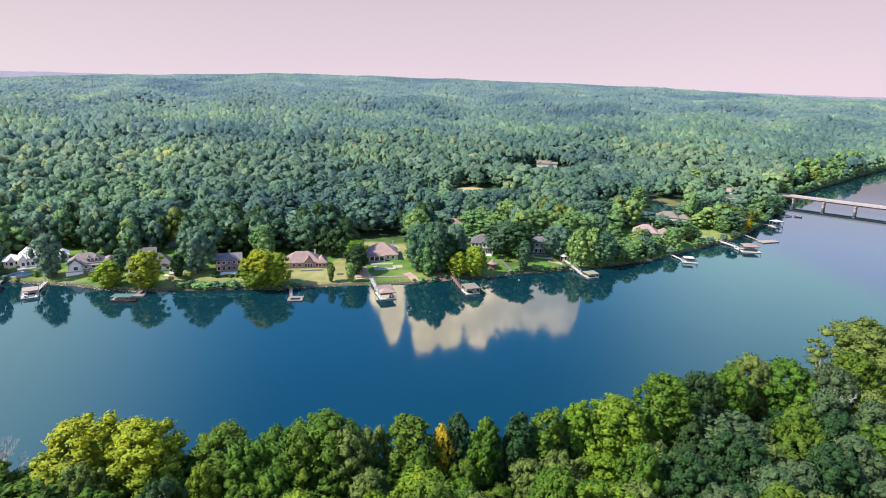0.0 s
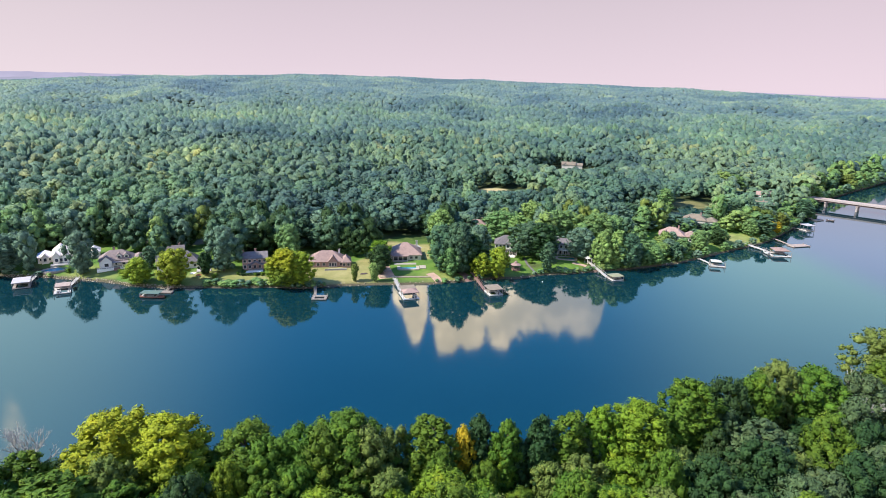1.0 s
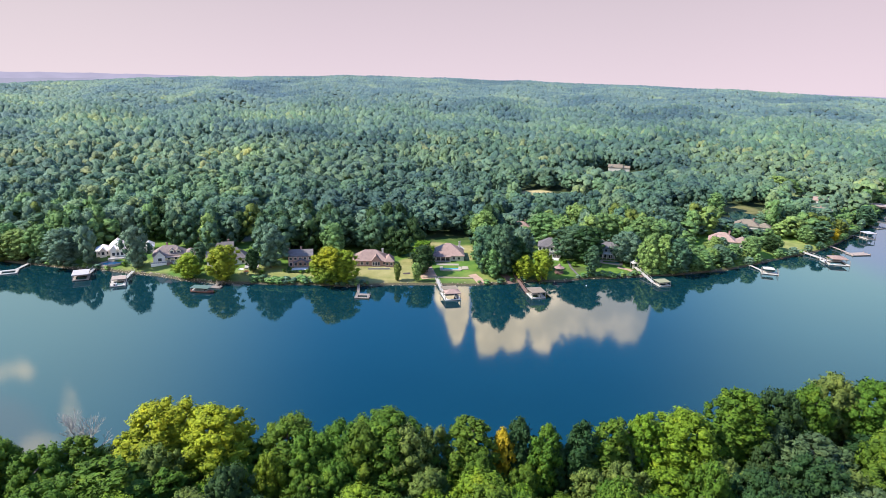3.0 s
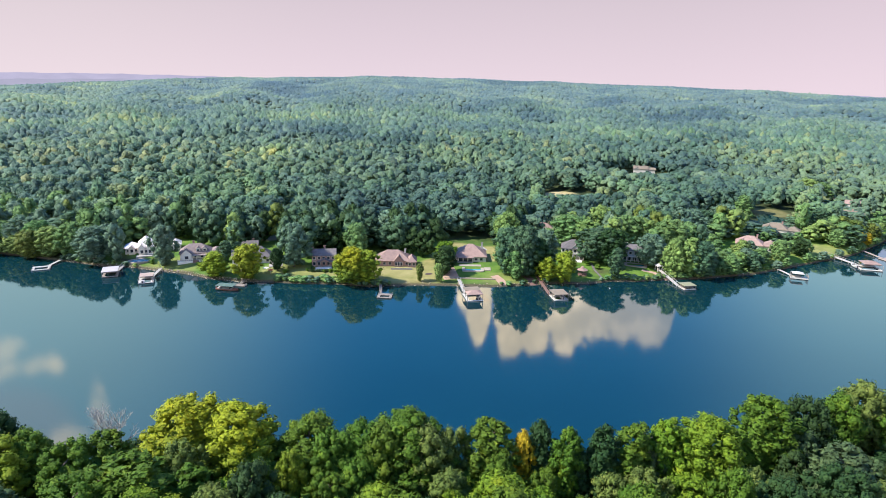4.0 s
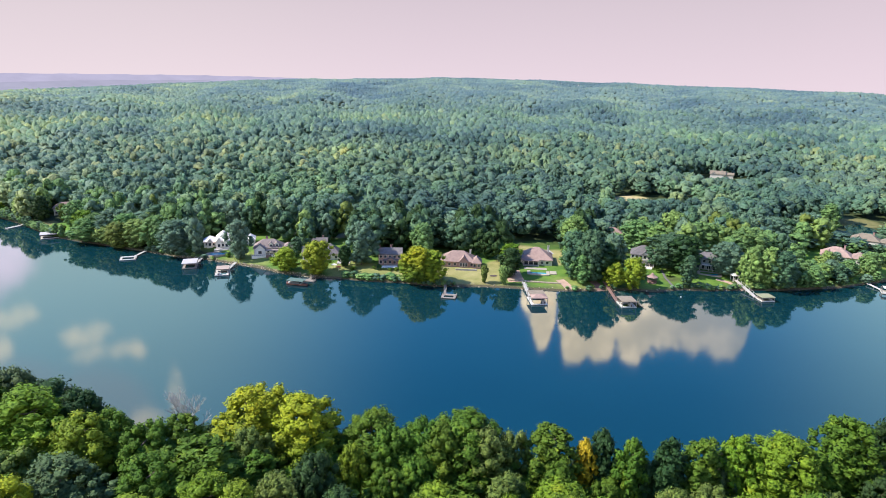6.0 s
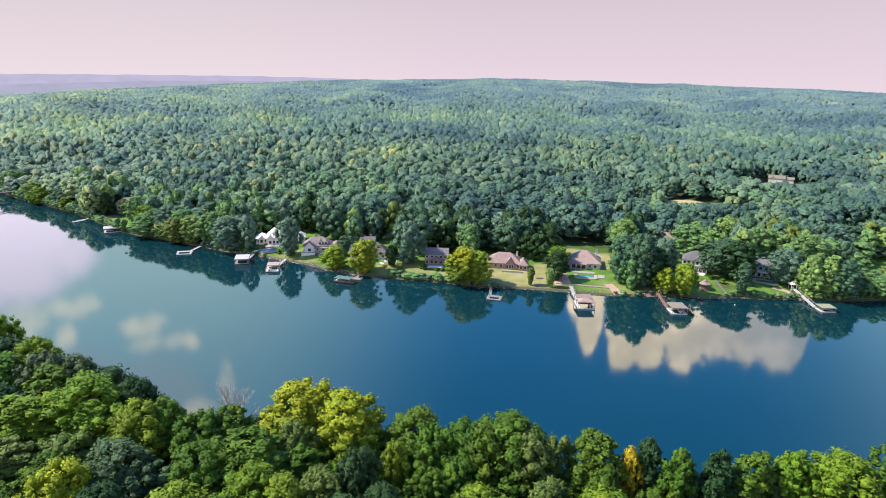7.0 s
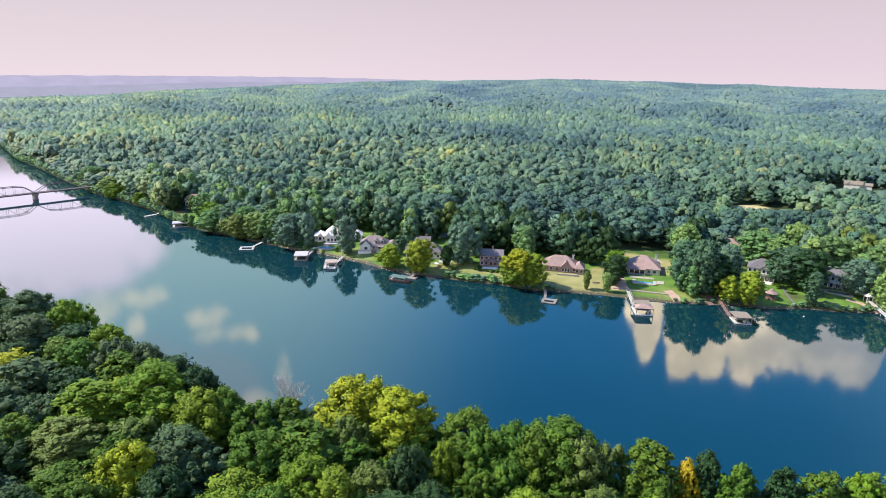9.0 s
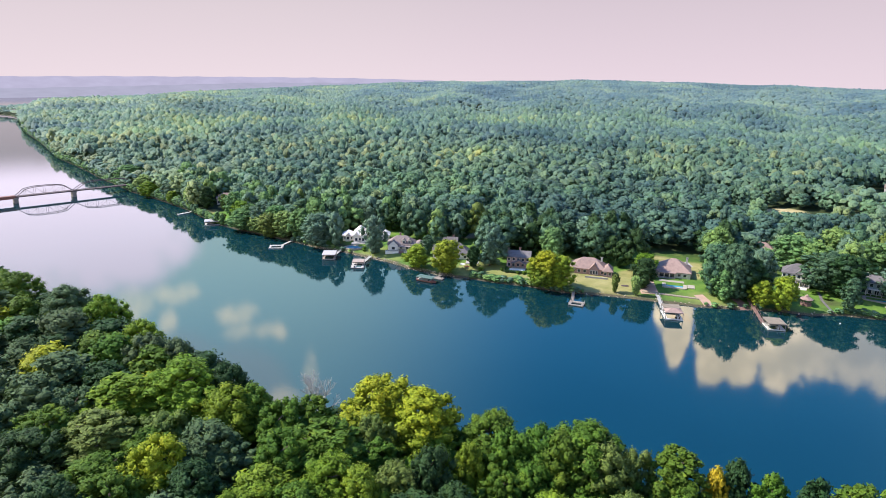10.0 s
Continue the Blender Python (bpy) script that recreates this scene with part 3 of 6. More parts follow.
def puff_arrays(seed, h, w, shape, balls, sprays, size, base=0.12, tall=1.2):
    """A crown seen from afar: rounded leafy billows heaped on a dome, roughened with loose sprays."""
    rs = np.random.RandomState(seed)
    hull = np.array(HULL_SHAPE[shape])
    u = np.concatenate([np.linspace(0.05, 0.86, balls - 2) + rs.uniform(-0.04, 0.04, balls - 2), [0.93, 0.99]])
    a = np.arange(balls) * 2.39996 + rs.uniform(-0.5, 0.5, balls)
    r = w * rs.uniform(0.7, 1.3, balls) * 0.84 / math.sqrt(balls)
    out = np.maximum(np.interp(u, hull[:, 0], hull[:, 1]) * w / 2 - r * 0.75, 0) * rs.uniform(0.75, 1.12, balls)
    c = np.stack([np.cos(a) * out, np.sin(a) * out, np.minimum((base + (1 - base) * u) * h, h - r * rs.uniform(0.8, 1.3, balls))], 1)
    heart = np.array([0, 0, h * 0.42])

    def away(p):
        q = (p - heart) / np.array([w / 2, w / 2, h / 2])
        return q / (np.linalg.norm(q, axis=1, keepdims=True) + 1e-9)

    bv, bf = ICO1
    vs, fs, ns, k = [], [], [], 0
    for i in range(balls):
        v = bv * (r[i] * rs.uniform(0.66, 1.25, (len(bv), 1))) * np.array([1, 1, tall]) + c[i]
        mid = bv[bf].mean(1)
        f = bf[(mid * away(c[i:i + 1] + mid * 0.2)).sum(1) > -0.2]
        n = bv * 0.75 + away(v) * 0.4 + rs.normal(size=bv.shape) * 0.35
        vs.append(v)
        ns.append(n / np.linalg.norm(n, axis=1, keepdims=True))
        fs.append(f + k)
        k += len(v)
    if sprays:
        pick = rs.choice(balls, sprays, p=r ** 2 / (r ** 2).sum())
        d = rs.normal(size=(sprays, 3)) + away(c[pick]) * 0.9
        d /= np.linalg.norm(d, axis=1, keepdims=True)
        q = d + rs.normal(size=d.shape) * 0.5
        q /= np.linalg.norm(q, axis=1, keepdims=True)
        sv, sf = leaf_sprays(c[pick] + d * (r[pick] * rs.uniform(0.92, 1.18, sprays))[:, None] * np.array([1, 1, tall]), q, size, rs, d + np.array([0, 0, 0.8]))
        n = d + q * 0.35
        vs.append(sv)
        fs.append(sf + k)
        ns.append(np.repeat(n / np.linalg.norm(n, axis=1, keepdims=True), 3, 0))
    return np.concatenate(vs), np.concatenate(fs), np.concatenate(ns)


def trunk_mesh(name, seed, h, w, r):
    rs = random.Random(seed)
    bm = bmesh.new()
    p, k = Vector((0, 0, -0.6)), 5
    for i in range(k):
        q = Vector((rs.uniform(-0.4, 0.4), rs.uniform(-0.4, 0.4), h * 0.8 * (i + 1) / k))
        add_rod(bm, p, q, r * (1 - i / k * 0.8), r * (1 - (i + 1) / k * 0.8), 7)
        if i:
            for _ in range(2):
                a = rs.uniform(0, 6.28)
                add_rod(bm, q, q + Vector((math.cos(a) * w * 0.17, math.sin(a) * w * 0.17, h * 0.1)), r * 0.35, r * 0.1, 5)
        p = q
    me = bpy.data.meshes.new(name)
    bm.to_mesh(me)
    bm.free()
    me.materials.append(BARK)
    return me


TREE_H, TREE_W = 24.0, 12.0
KINDS, TRUNKS = {}, [trunk_mesh("trunk", i + 3, TREE_H, TREE_W, 0.42) for i in range(3)]
for lod, puffs, clumps, size in (("big", 160, 8000, 0.35), ("near", 100, 4200, 0.45), ("mid", 64, 2400, 0.60), ("far", 22, 420, 0.95), ("bush", 8, 60, 2.0)):
    for shape, count in (("broad", 4), ("tall", 3), ("round", 3), ("wild", 3)):
        KINDS[lod, shape] = []
        for i in range(count):
            w = TREE_W * (0.62 if shape == "tall" else 1)
            if lod in ("far", "bush"):
                arr = puff_arrays(11 * i + len(shape) + clumps, TREE_H, w, shape, puffs, clumps, size)
                KINDS[lod, shape].append((arr, mesh_from("crown", arr[0], arr[1], LEAF["green"], normals=arr[2])))
                continue
            arr = crown_arrays(11 * i + len(shape) + clumps, TREE_H, w, shape, puffs, int(clumps * (0.75 if shape == "tall" else 1)), size)
            KINDS[lod, shape].append((arr, mesh_from("crown", arr[0], arr[1], LEAF["green"], normals=arr[2])))
tree_count = 0
GROVES = {}


def tree_pose(x, y, h, w, shape, turn, lift=-0.1):
    s = w / (TREE_W * (0.62 if shape == "tall" else 1))
    return Matrix.Translation(place(x, y, lift)) @ Matrix.Rotation(turn, 4, "Z") @ Matrix.Diagonal((s, s, h / TREE_H, 1))


def tree(x, y, h, w, tone, shape="broad", lod="near", label="", group="", grove=""):
    """A broadleaf tree on the ground at x, y; in a closed grove it is joined with its neighbours."""
    global tree_count
    tree_count += 1
    rs = random.Random(tree_count * 7 + int(x * 3))
    arr, crown = rs.choice(KINDS[lod, shape])
    m = tree_pose(x, y, h, w, shape, rs.uniform(0, 6.28))
    if grove:
        GROVES.setdefault(grove, []).append((arr, m, tone))
        return None
    base = new("tree")
    base.matrix_basis = m
    c = new("crown", crown)
    c.parent = base
    c.material_slots[0].link = "OBJECT"
    c.material_slots[0].material = LEAF[tone]
    t = new("trunk", TRUNKS[tree_count % 3])
    t.parent = base
    tagged(base, label or TREE_LABEL[tone], "tree", group)
    return base


def plant_groves():
    tones = list(LEAF)
    for name, items in GROVES.items():
        vs, fs, ns, mi, k = [], [], [], [], 0
        for (v, f, n), m, tone in items:
            a = np.array(m)
            vs.append(v @ a[:3, :3].T + a[:3, 3])
            q = n @ np.linalg.inv(a[:3, :3])
            ns.append(q / np.linalg.norm(q, axis=1, keepdims=True))
            fs.append(f + k)
            mi.append(np.full(len(f), tones.index(tone)))
            k += len(v)
        me = mesh_from(name, np.concatenate(vs), np.concatenate(fs), normals=np.concatenate(ns))
        for t in tones:
            me.materials.append(LEAF[t])
        me.polygons.foreach_set("material_index", np.concatenate(mi).astype(np.int32))
        tagged(new(name, me), GROVE_LABEL[name], "grove", kind="stuff")


GROVE_LABEL = {"near_grove": "thick green undergrowth and trees of the near bank", "bank_grove": "dark green trees standing close behind the gardens"}
TREE_LABEL = {
    "green": "leafy green broadleaf tree in full summer crown", "lime": "bright yellow-green broadleaf tree with dense crown",
    "yellow": "broadleaf tree turning yellow at its top", "gold": "slender tree with golden autumn leaves",
    "blue": "grey-green broadleaf tree with dense crown", "dark": "dark green broadleaf tree with dense crown",
    "pale": "pale green broadleaf tree with an open crown", "oak": "deep green oak with dense dark crown",
    "teal": "dull grey-green broadleaf tree with full crown", "meadow": "mid-green broadleaf tree with full summer crown",
    "willow": "light yellowish-green tree with soft crown", "sunny": "light yellow-green broadleaf tree in full crown",
}

# the near bank: the trees along the water first
FRONT = [(-99, 120, 9)]


def near_tree(x, y, h, w, tone, shape="broad"):
    FRONT.append((x, y, w))
    w *= 1.2
    tree(x, y, h, w, tone, shape, "big" if w > 14.5 else "near", group="trees on the near bank")


near_tree(-42, 117, 22, 11, "green", "round")
near_tree(-31, 119, 23, 11, "green")
near_tree(-21, 121, 22.5, 11, "pale", "round")
near_tree(-80, 119, 24, 19, "yellow", "round")
near_tree(-66, 120, 25, 18, "yellow")
near_tree(-48, 120, 23, 15, "green")
near_tree(-36, 121, 23, 12, "green", "round")
near_tree(-26, 125, 25, 17, "green")
near_tree(-16, 126, 21, 8, "pale", "wild")
near_tree(-7, 126, 24, 11, "green", "tall")
near_tree(1, 126, 22, 5, "gold", "tall")
near_tree(5, 128, 24, 7, "dark", "tall")
near_tree(11, 126, 24, 7, "green", "tall")
near_tree(19, 127, 24, 7.5, "dark", "tall")
near_tree(26, 131, 24, 10, "green", "tall")
near_tree(34, 133, 24, 8, "lime", "tall")
near_tree(42, 135, 25, 17, "lime")
near_tree(57, 141, 28, 13, "green", "tall")
near_tree(69, 146, 26, 11, "dark", "round")
near_tree(76, 148, 26, 12, "green")
near_tree(85, 154, 27, 12, "pale", "wild")
near_tree(95, 152, 26, 17, "green")
near_tree(106, 151, 25, 14, "blue")
near_tree(132, 177, 28, 22, "pale")
near_tree(118, 158, 25, 14, "green")
near_tree(-243, 120, 25, 18, "green")
near_tree(-215, 123, 24, 18, "blue")
near_tree(-195, 124, 24, 14, "lime")
near_tree(-165, 116, 23, 14, "lime", "round")
near_tree(-148, 115, 22, 11, "blue")
near_tree(-121, 108, 23, 12, "dark", "round")
near_tree(-126, 99, 25, 21, "lime")
near_tree(-110, 98, 23, 15, "lime", "round")
near_tree(-106, 103, 22, 13, "green")
near_tree(-92, 109, 21, 9, "green", "tall")


def fill_near_bank():
    rs = random.Random(21)
    done, found = list(FRONT), []
    for _ in range(14000):
        az = rs.uniform(-67, 41)
        lo, hi = 95.0, near_bank(az) - 8
        if hi <= lo:
            continue
        d = math.sqrt(rs.uniform(lo * lo, hi * hi))
        x, y = math.sin(radians(az)) * d, math.cos(radians(az)) * d
        west = az < -36
        w = rs.choice((12, 13, 14, 16, 17)) if west else rs.choice((9, 10, 11, 12, 13, 15))
        if any((x - a) ** 2 + (y - b) ** 2 < (0.345 * (w + c)) ** 2 for a, b, c in done):
            continue
        done.append((x, y, w))
        tone = rs.choices(("green", "dark", "blue", "lime", "pale", "yellow"), (6, 5, 8, 3, 2, 1.2) if az < -50 else (11, 7, 0.3, 5, 0.5, 0) if west else (6, 5, 7, 1.2, 5, 0.2) if az > 17 else (11, 7, 0.6, 5, 3, 0.3))[0]
        inshore = hi - d < 22 and not west
        found.append((d, x, y, rs.uniform(9, 12) if inshore and (-7 < az < -4 or 5 < az < 9) else rs.uniform(13, 20) if inshore else rs.uniform(17, 23), w * (1.0 if inshore else 1.2), tone, rs.choice(("broad", "broad", "round", "tall", "wild"))))
    found.sort()
    for i, (d, x, y, h, w, tone, shape) in enumerate(found):
        tree(x, y, h, w, tone, shape, ("big" if w > 15.5 else "near") if d < 170 else "mid", group="trees on the near bank", grove="" if i < 180 else "near_grove")
    # undergrowth closes the gaps along the water
    az = -66.0
    while az < 41:
        nb = float(near_bank(az))
        d = nb - rs.uniform(3.0, 8)
        tree(math.sin(radians(az)) * d, math.cos(radians(az)) * d, rs.uniform(9, 18), rs.uniform(7, 10), rs.choice(("green", "dark", "blue", "green", "lime")), rs.choice(("round", "broad")), "mid", grove="near_grove")
        az += math.degrees(rs.uniform(3.2, 5.0) / nb)


fill_near_bank()


# the woods beyond the river
YOUNG = [(258, 545, 26), (120, 420, 22), (126, 446, 22), (152, 425, 24), (162, 452, 24), (240, 516, 24), (13, 496, 40), (36, 508, 40), (30, 528, 30), (104, 650, 48), (166, 462, 28), (222, 478, 20)]    # young growth
OPEN = [(-360, 330, 13), (-345, 312, 8), (-361, 316, 8), (178, 402, 9), (190, 407, 8), (238, 457, 7), (152, 384, 8), (-182, 334, 4), (-173, 317, 4), (-151, 329, 4), (-89, 331, 4), (165, 462, 9), (-192, 352, 8), (-161, 351, 7), (-97, 360, 7), (130, 472, 12), (173, 480, 14), (-56, 347, 9), (13, 548, 15), (25, 551, 14), (-42, 362, 16), (180, 497, 16), (113, 706, 25), (108, 682, 18), (176, 520, 12), (166, 464, 10), (172, 478, 16), (177, 490, 14)]



# ---------------------------------------------------------------- paints and claddings
BRICK = surface("brick_wall", (0.36, 0.215, 0.18), 0.85, 0.2, 0.6)
WHITE = surface("white_siding", (0.82, 0.74, 0.64), 0.6, 0.06, 0.5)
CREAM = surface("cream_siding", (0.56, 0.50, 0.42), 0.7, 0.1, 0.5)
SLATE = surface("grey_shingles", (0.145, 0.122, 0.115), 0.85, 0.25, 0.7, 0.3)
BROWN = surface("brown_shingles", (0.30, 0.195, 0.155), 0.85, 0.22, 0.7, 0.3)
TAN = surface("tan_metal_roof", (0.23, 0.18, 0.13), 0.85, 0.15, 0.5, 0.1, gloss=0.15)
PALE = surface("pale_metal_roof", (0.78, 0.68, 0.60), 0.8, 0.07, 0.4, 0.1, gloss=0.15)
DULL = surface("dull_white_roof", (0.42, 0.37, 0.35), 0.55, 0.1, 0.5, 0.1)
FADED = surface("grey_brown_shingles", (0.235, 0.175, 0.15), 0.85, 0.22, 0.7, 0.3)
BLUISH = surface("pale_blue_siding", (0.40, 0.42, 0.45), 0.7, 0.1, 0.5)
SAGE = surface("pale_green_roof", (0.25, 0.235, 0.14), 0.85, 0.12, 0.5, 0.1, gloss=0.15)
TIMBER = surface("weathered_timber", (0.25, 0.205, 0.17), 0.85, 0.25, 1.2, 0.4)
REDWOOD = surface("red_stained_timber", (0.21, 0.12, 0.09), 0.8, 0.25, 1.2, 0.4)
RUSSET = surface("faded_red_decking", (0.34, 0.25, 0.20), 0.85, 0.2, 1.2, 0.3)
DECKING = surface("bleached_decking", (0.44, 0.39, 0.335), 0.8, 0.15, 1.2, 0.3)
CONCRETE = surface("pale_concrete", (0.37, 0.33, 0.29), 0.85, 0.12, 0.6, 0.3)
PAVING = surface("cream_paving", (0.36, 0.295, 0.22), 0.8, 0.1, 0.7, 0.2)
CANVAS = surface("green_canvas", (0.085, 0.125, 0.10), 0.8, 0.15, 0.8)
HULL = surface("white_gelcoat", (0.54, 0.50, 0.46), 0.25, 0.04, 0.8, 0.02)
STEEL = surface("weathered_steel", (0.115, 0.082, 0.075), 0.85, 0.3, 0.5, 0.2, 0.0, 9.0, 0.2)
BEAM = surface("weathered_bridge_concrete", (0.36, 0.29, 0.26), 0.9, 0.15, 0.3, 0.3)
RUST = surface("rust_red_girder", (0.20, 0.085, 0.06), 0.8, 0.3, 0.4, 0.2)
STONE = surface("bank_stone", (0.30, 0.235, 0.16), 0.9, 0.25, 1.0, 0.4)
PATH_CLAY = surface("red_clay", (0.40, 0.255, 0.18), 0.95, 0.2, 0.4, 0.4)
GLASS = surface("dark_glass", (0.03, 0.035, 0.045), 0.08, 0.1, 1.0, 0.0, 0.0, 9.0, 0.8)
ORANGE = surface("orange_canvas", (0.55, 0.16, 0.05), 0.8, 0.1, 1.0)


def pool_material():
    m, N, L = material("pool_water")
    p = N("ShaderNodeBsdfPrincipled")
    co = N("ShaderNodeNewGeometry").outputs["Position"]
    L(value_ramp(N, L, noise_at(N, L, co, 0.8, 2), [(0.3, (0.03, 0.24, 0.33)), (0.7, (0.05, 0.31, 0.40))]), p.inputs["Base Color"])
    p.inputs["Roughness"].default_value = 0.08
    o = N("ShaderNodeOutputMaterial")
    L(p.outputs[0], o.inputs[0])
    return m


POOL = pool_material()


def thing(name, x, y, rot, label, category, group="", z=None):
    ob = new(name)
    ob.matrix_basis = Matrix.Translation((x, y, ground_at(x, y) if z is None else z)) @ Matrix.Rotation(radians(rot), 4, "Z")
    return tagged(ob, label, category, group)


def solid(faces, verts):
    bm = bmesh.new()
    vs = [bm.verts.new(v) for v in verts]
    for f in faces:
        bm.faces.new([vs[i] for i in f])
    bmesh.ops.recalc_face_normals(bm, faces=bm.faces)
    return bm


def roof(x0, x1, y0, y1, z, h, kind="hip", over=0.55, eave=0.22):
    """A closed roof over a rectangle, its ridge along the longer side; gable ends or hips."""
    x0, x1, y0, y1 = x0 - over, x1 + over, y0 - over, y1 + over
    w, d = x1 - x0, y1 - y0
    cx, cy = (x0 + x1) / 2, (y0 + y1) / 2
    if w >= d:
        k = d * 0.5 if kind == "hip" else 0.0
        a, b = (x0 + k, cy, z + h), (x1 - k, cy, z + h)
        sides = [(4, 5, 9, 8), (5, 6, 9), (6, 7, 8, 9), (7, 4, 8)]
    else:
        k = w * 0.5 if kind == "hip" else 0.0
        a, b = (cx, y0 + k, z + h), (cx, y1 - k, z + h)
        sides = [(4, 5, 8), (5, 6, 9, 8), (6, 7, 9), (7, 4, 8, 9)]
    lo, hi = z - eave, z
    v = [(x0, y0, lo), (x1, y0, lo), (x1, y1, lo), (x0, y1, lo), (x0, y0, hi), (x1, y0, hi), (x1, y1, hi), (x0, y1, hi), a, b]
    return solid([(3, 2, 1, 0), (0, 1, 5, 4), (1, 2, 6, 5), (2, 3, 7, 6), (3, 0, 4, 7)] + sides, v)


def window(parent, u, v, z, w, h, face="front", name="window", door=False):
    """A window or glazed door standing a little proud of a wall: a frame and a dark pane."""
    def lay(e, p, q):
        if face == "front":
            return box(u - w / 2 - e, u + w / 2 + e, v - q, v - p, z - e, z + h + e)
        s = -1 if face == "left" else 1
        return box(v + s * min(p, q), v + s * max(p, q), u - w / 2 - e, u + w / 2 + e, z - e, z + h + e)
    fr = part("door" if door else name, lay(0.12, -0.05, 0.06), WHITE, parent)
    part("pane", lay(0.0, 0.02, 0.085), GLASS, fr)


def wing(h, x0, x1, y0, y1, eave, rise, wall, tiles, kind="hip", foot=-1.0, fronts=0, z=1.0, hh=1.4, sides=True):
    """One block of a house with its roof and a row of windows."""
    part("wall", box(x0, x1, y0, y1, foot, eave), wall, h)
    part("roof", roof(x0, x1, y0, y1, eave, rise, kind), tiles, h)
    for i in range(fronts):
        u = x0 + (x1 - x0) * (i + 0.5) / fronts
        window(h, u, y0, z, min(1.3, (x1 - x0) / fronts * 0.55), hh)
    if sides and fronts:
        window(h, (y0 + y1) / 2, x0, z, 1.2, hh, "left")
        window(h, (y0 + y1) / 2, x1, z, 1.2, hh, "right")


def chimney(h, x, y, z0, z1, mat=BRICK):
    bm = box(x - 0.5, x + 0.5, y - 0.4, y + 0.4, z0, z1)
    add_box(bm, x - 0.6, x + 0.6, y - 0.5, y + 0.5, z1 - 0.25, z1)
    part("chimney", bm, mat, h)


def porch(h, x0, x1, y0, y1, z, posts, mat=WHITE, tiles=SLATE, floor=0.4, flat=True):
    part("porch_floor", box(x0, x1, y0, y1, -0.8, floor), CONCRETE, h)
    for i in range(posts):
        x = x0 + 0.2 + (x1 - x0 - 0.4) * i / max(1, posts - 1)
        part("post", box(x - 0.11, x + 0.11, y0 + 0.1, y0 + 0.32, floor, z), mat, h)
    part("porch_roof", box(x0 - 0.2, x1 + 0.2, y0 - 0.2, y1, z, z + 0.22) if flat else roof(x0, x1, y0, y1, z + 0.2, 1.1, "hip", 0.3), tiles, h)


def front_gable(h, x, w, y, z, rise, depth, wall, tiles):
    """A gabled bay on the front of a roof."""
    part("gable", solid([(0, 1, 2), (3, 5, 4), (0, 2, 5, 3), (1, 4, 5, 2), (0, 3, 4, 1)], [(x - w / 2, y, z), (x + w / 2, y, z), (x, y, z + rise), (x - w / 2, y + depth, z), (x + w / 2, y + depth, z), (x, y + depth, z + rise)]), wall, h)
    o = 0.35
    t = 0.16
    v = []
    for yy in (y - 0.4, y + depth):
        v += [(x - w / 2 - o, yy, z - o * rise / (w / 2)), (x, yy, z + rise + 0.04), (x + w / 2 + o, yy, z - o * rise / (w / 2)), (x + w / 2 + o, yy, z - o * rise / (w / 2) + t), (x, yy, z + rise + 0.04 + t), (x - w / 2 - o, yy, z - o * rise / (w / 2) + t)]
    part("roof", solid([(0, 1, 4, 5), (1, 2, 3, 4), (6, 11, 10, 7), (7, 10, 9, 8), (0, 6, 7, 1), (1, 7, 8, 2), (5, 4, 10, 11), (4, 3, 9, 10), (0, 5, 11, 6), (2, 8, 9, 3)], v), tiles, h)


# ---------------------------------------------------------------- houses on the far bank
def house_white():
    h = thing("house", -213, 304, 31, "rambling white house with pale roofs among trees", "house")
    wing(h, -12, -5, 4, 12, 3.2, 2.6, WHITE, PALE, "hip", fronts=2)
    wing(h, -5, 3, 0, 12, 4.6, 4.4, WHITE, PALE, "hip", fronts=3)
    wing(h, 3, 11, 2.5, 13, 4.8, 4.6, WHITE, PALE, "gable", fronts=3)
    wing(h, 11, 17, 4, 12, 3.4, 2.8, WHITE, PALE, "hip", fronts=2)
    for x, w, y, z, rise in ((-8.5, 3.6, 2.4, 3.0, 2.0), (-3.2, 3.2, -1.2, 4.2, 2.0), (1.0, 3.2, -1.2, 4.2, 2.0), (5.2, 3.4, 1.0, 4.4, 2.2), (9.0, 3.2, 1.2, 4.4, 2.0), (14.5, 3.8, 2.6, 3.4, 2.2)):
        front_gable(h, x, w, y, z, rise, 5, WHITE, PALE)
        part("wall", box(x - w / 2 + 0.15, x + w / 2 - 0.15, y, y + 2.6, -1, z), WHITE, h)
        window(h, x, y, 1.0, 1.3, 1.7)
    chimney(h, 8.5, 9, 6, 9.6, WHITE)
    part("terrace", box(-6, 11, -4.6, -1.3, -1.4, 0.2, bevel=0.06), CONCRETE, h)


